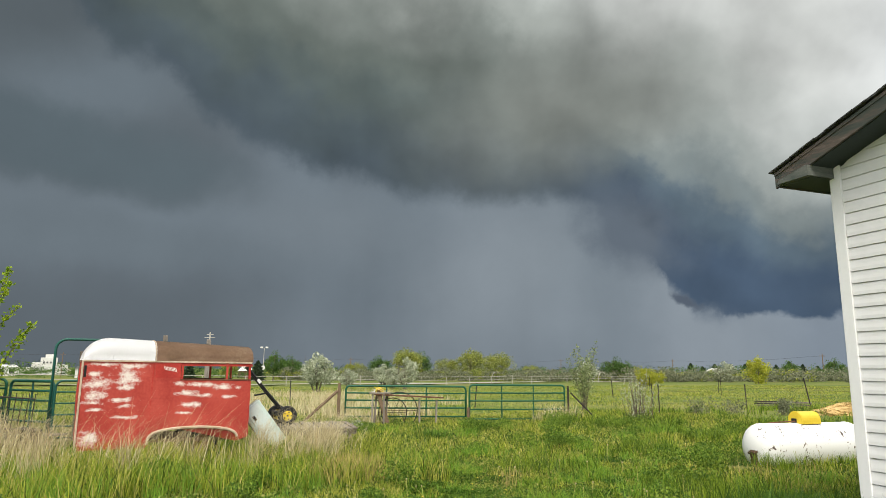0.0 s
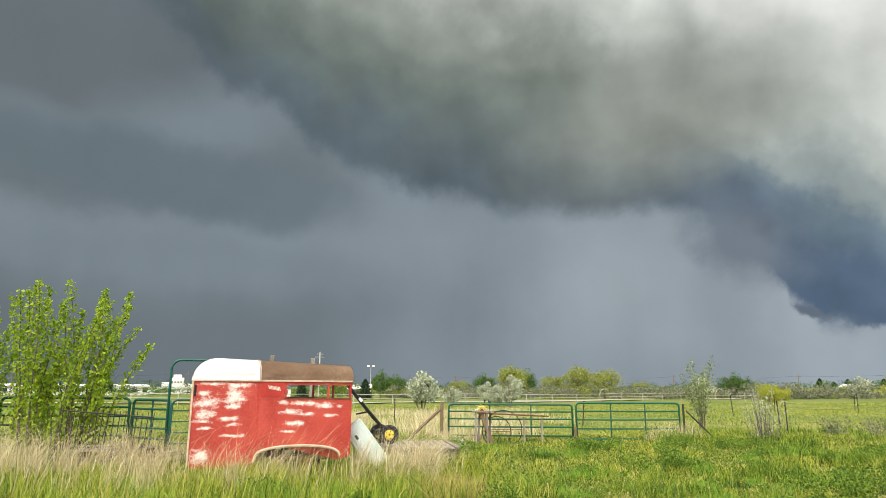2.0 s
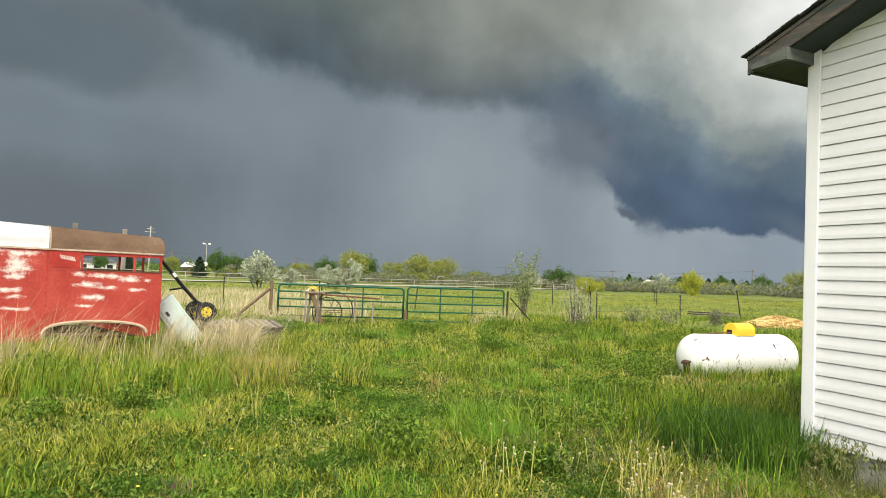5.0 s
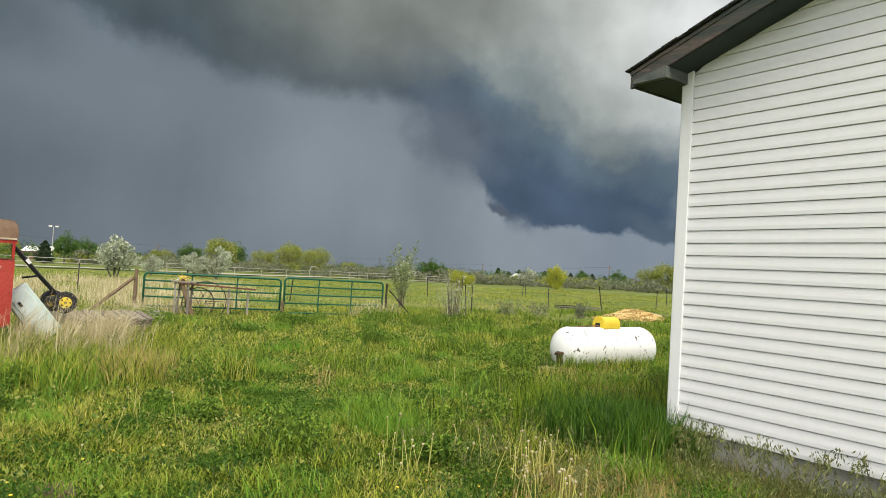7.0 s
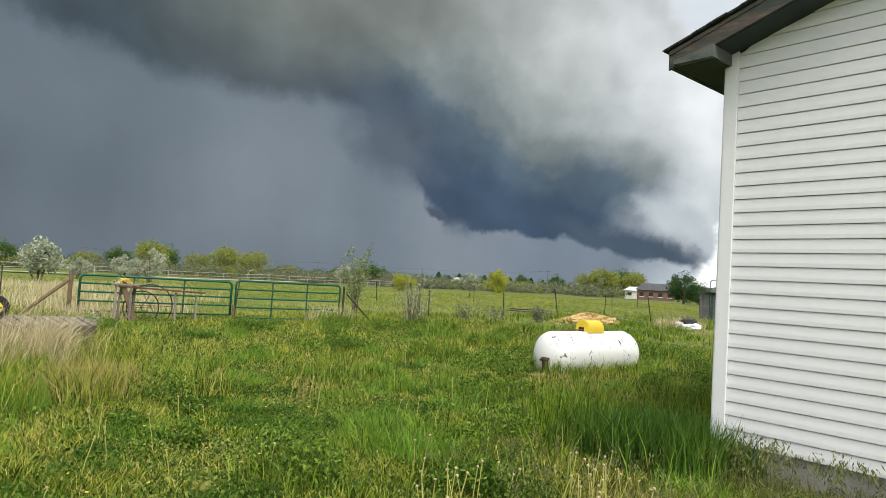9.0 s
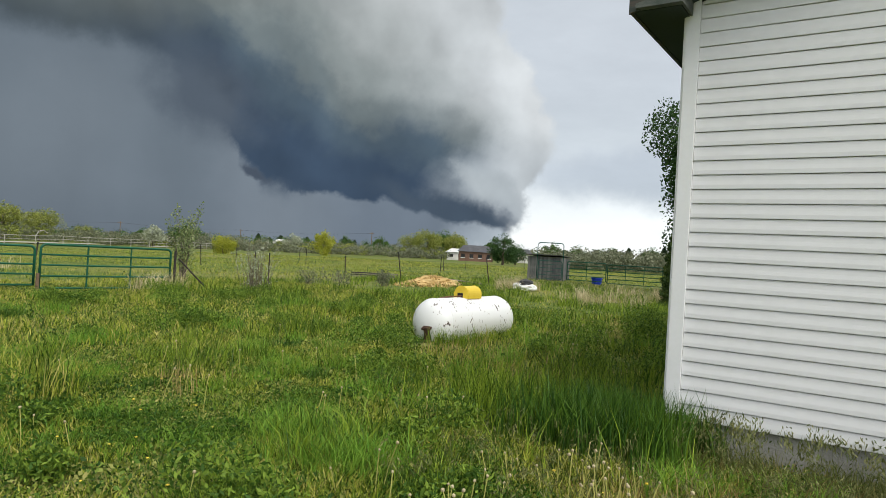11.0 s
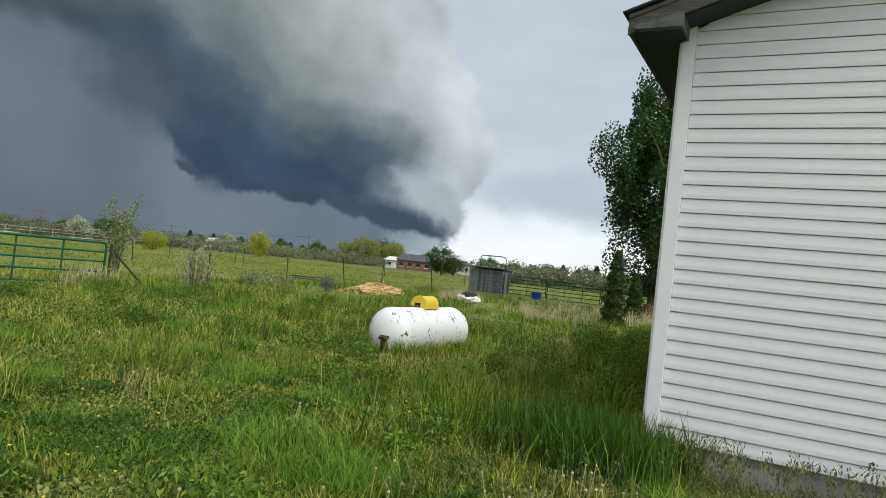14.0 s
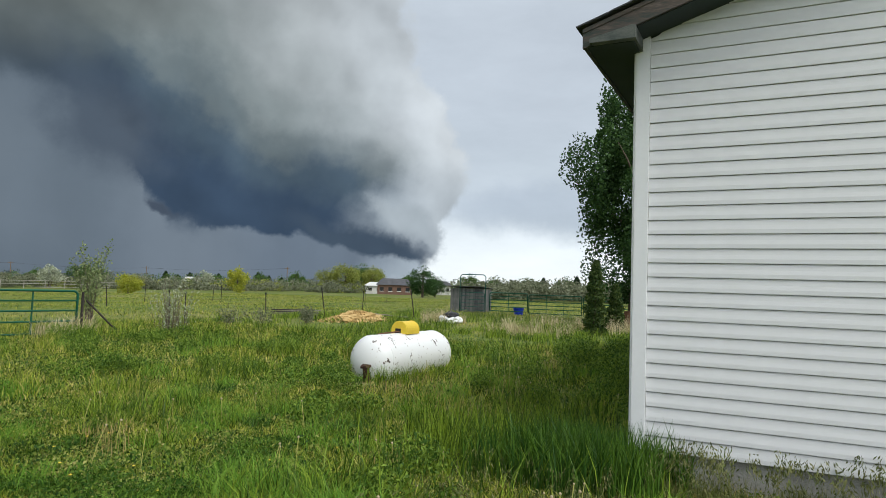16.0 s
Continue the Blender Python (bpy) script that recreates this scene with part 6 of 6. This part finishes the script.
part("tub_wall", turned([(0.30, 0.0), (0.36, 0.42), (0.39, 0.42), (0.39, 0.46), (0.34, 0.46), (0.29, 0.05)], 20), M_BLUE, tb)
rb = thing("rusty_barrel", pose(-4.9, 26.0, gz(-4.9, 26)), "rusty red-brown steel barrel behind the junipers", "barrel")
part("drum", turned([(0.29, 0), (0.30, 0.02), (0.285, 0.3), (0.30, 0.31), (0.285, 0.6), (0.30, 0.61), (0.285, 0.86), (0.30, 0.89), (0.26, 0.88)], 20), M_RUST, rb)


# ---- far buildings ----
def far_house(az_deg, dist, w, d, h, wall, roof, label, windows=4, gable=1.2, turn=0.0):
    x, y = bearing(az_deg, dist)
    hs = thing("far_house", pose(x, y, gz(x, y), 0, 0, az_deg + turn), label, "house", "far houses")
    part("wall", box((w, d, h + 0.3), (0, 0, h / 2 - 0.15)), wall, hs)
    bm = bmesh.new()
    vs = [(-w / 2 - 0.4, -d / 2 - 0.4, h), (w / 2 + 0.4, -d / 2 - 0.4, h), (w / 2 + 0.4, d / 2 + 0.4, h), (-w / 2 - 0.4, d / 2 + 0.4, h), (-w / 2 + 1, 0, h + gable), (w / 2 - 1, 0, h + gable)]
    vv = [bm.verts.new(p) for p in vs]
    for f in ((0, 1, 5, 4), (1, 2, 5), (2, 3, 4, 5), (3, 0, 4), (3, 2, 1, 0)):
        bm.faces.new([vv[i] for i in f])
    part("roof", bm, roof, hs)
    for i in range(windows):
        wd = part("window", box((w / windows * 0.45, 0.08, h * 0.4), (-w / 2 + w * (i + 0.5) / windows, -d / 2 - 0.02, h * 0.55)), M_BLACK, hs)
        part("sill", box((w / windows * 0.5, 0.14, 0.1), (-w / 2 + w * (i + 0.5) / windows, -d / 2 - 0.06, h * 0.33)), M_TRIM, wd)


M_BRICK = plain("brown_brick_wall", (0.13, 0.075, 0.055), (0.21, 0.125, 0.09), scale=1.5, rough=0.9)
M_ROOFGREY = plain("grey_roof", (0.055, 0.055, 0.06), (0.11, 0.11, 0.115), scale=1, rough=0.9)
M_PALEWALL = plain("pale_wall", (0.55, 0.54, 0.51), (0.70, 0.69, 0.66), scale=0.5, rough=0.8)
far_house(31.3, 150, 7.6, 6, 2.1, M_BRICK, M_ROOFGREY, "brown brick bungalow with a dark hipped roof", 4, 1.5)
far_house(33.0, 160, 4.2, 5, 1.8, M_PALEWALL, M_PALEWALL, "small pale house among the trees", 2, 0.9)
far_house(27.2, 165, 4.6, 5, 2.2, M_PALEWALL, M_ROOFGREY, "white house with a grey roof", 3, 1.2)
far_house(47.4, 205, 7, 6, 2.4, M_BRICK, M_PALEWALL, "long pale roofed farmhouse in the scrub", 5, 1.1)
far_house(56.8, 215, 11, 5, 1.9, M_PALEWALL, M_BRICK, "long white trailer home on the field edge", 6, 0.7)
far_house(86.6, 230, 4.5, 5, 2.4, M_BRICK, M_PALEWALL, "pale-roofed far house beside the spruce", 2, 1.5)
far_house(95.5, 210, 26, 8, 2.6, M_PALEWALL, M_ROOFGREY, "long low pale farm building", 8, 1.0)
# white grain elevator with its sheds
gx_, gy_ = bearing(100.8, 330)
ge = thing("grain_elevator", pose(gx_, gy_, gz(gx_, gy_), 0, 0, 101.5) @ Matrix.Diagonal((0.78, 0.78, 0.78, 1)), "white grain elevator with stepped towers", "grain elevator")
for nm, w, h, cx in (("tower", 8.0, 9.4, 0.0), ("head_house", 4.6, 11.2, 0.4), ("bin_block", 6.5, 6.0, 6.0), ("low_shed", 20.0, 4.0, -13.0), ("annex", 5, 6.8, -5.5)):
    part(nm, box((w, 7.0 if nm != "head_house" else 5, h), (cx, 0, h / 2), bevel=0.1), M_PALEWALL, ge)
for i in range(4):
    part("window", box((0.8, 0.1, 1.0), (-2.4 + i * 1.6, -3.53, 6.8)), M_ROOFGREY, ge)
for a, w in ((106.0, 34), (111.0, 30)):
    far_house(a, 300, w, 10, 3.4, M_PALEWALL, M_PALEWALL, "long white warehouse near the elevator", 9, 0.8)


# ---- poles and wires ----
def pole(x, y, h, r, label, arms=(), mat=None):
    t = thing("utility_pole", pose(x, y, gz(x, y), 0, 0, 80), label, "pole", "distant poles")
    part("shaft", pipe([(0, 0, -0.2), (0, 0, h * 0.5), (0, 0, h)], [r, r * 0.85, r * 0.7], 7), mat or M_BROWNWOOD, t)
    for z, w in arms:
        part("crossarm", box((w, 0.12, 0.14), (0, 0, z)), mat or M_BROWNWOOD, t)
    return t


lp_ = pole(-145.2, 6.2, 7.2, 0.075, "tall steel light pole with twin floodlights", (), M_PIPE)
for dx_ in (-0.55, 0.55):
    part("floodlight", box((0.6, 0.35, 0.32), (dx_, 0, 7.25), bevel=0.04), M_PALEWALL, lp_)
part("dish", turned([(0.05, -0.2), (0.45, 0.0), (0.40, 0.05)], 14, m=pose(0, -0.3, 2.9, 90, 0, 0)), M_PALEWALL, lp_)
tw = pole(-228.4, -4.5, 15.0, 0.28, "steel lattice tower with a cross arm", ((13.2, 3.4), (14.2, 2.2)), M_PIPE)
PW = [(x, y) for x, y in (bearing(a, d) for a, d in ((112, 240), (100, 235), (88, 235), (78, 240), (69.4, 245), (60, 255), (51, 265), (40.2, 215)))]
for x, y in PW:
    pole(x, y, 7.6, 0.14, "wooden power pole on the skyline", ((7.0, 1.8),))
for (a, b), (c, d) in zip(PW, PW[1:]):
    for off in (-0.7, 0.7):
        z0, z1 = gz(a, b), gz(c, d)
        mid = ((a + c) / 2 + off, (b + d) / 2, (z0 + z1) / 2 + 6.3)
        ob = part("power_line", pipe([(a + off, b, z0 + 7.1), ((a * 3 + c) / 4 + off, (b * 3 + d) / 4, (z0 * 3 + z1) / 4 + 6.5), mid,
                                          ((a + c * 3) / 4 + off, (b + d * 3) / 4, (z0 + z1 * 3) / 4 + 6.5), (c + off, d, z1 + 7.1)], 0.014, 4), M_IRON)
        tagged(ob, "thin sagging power line on the skyline", "wire", "power lines")
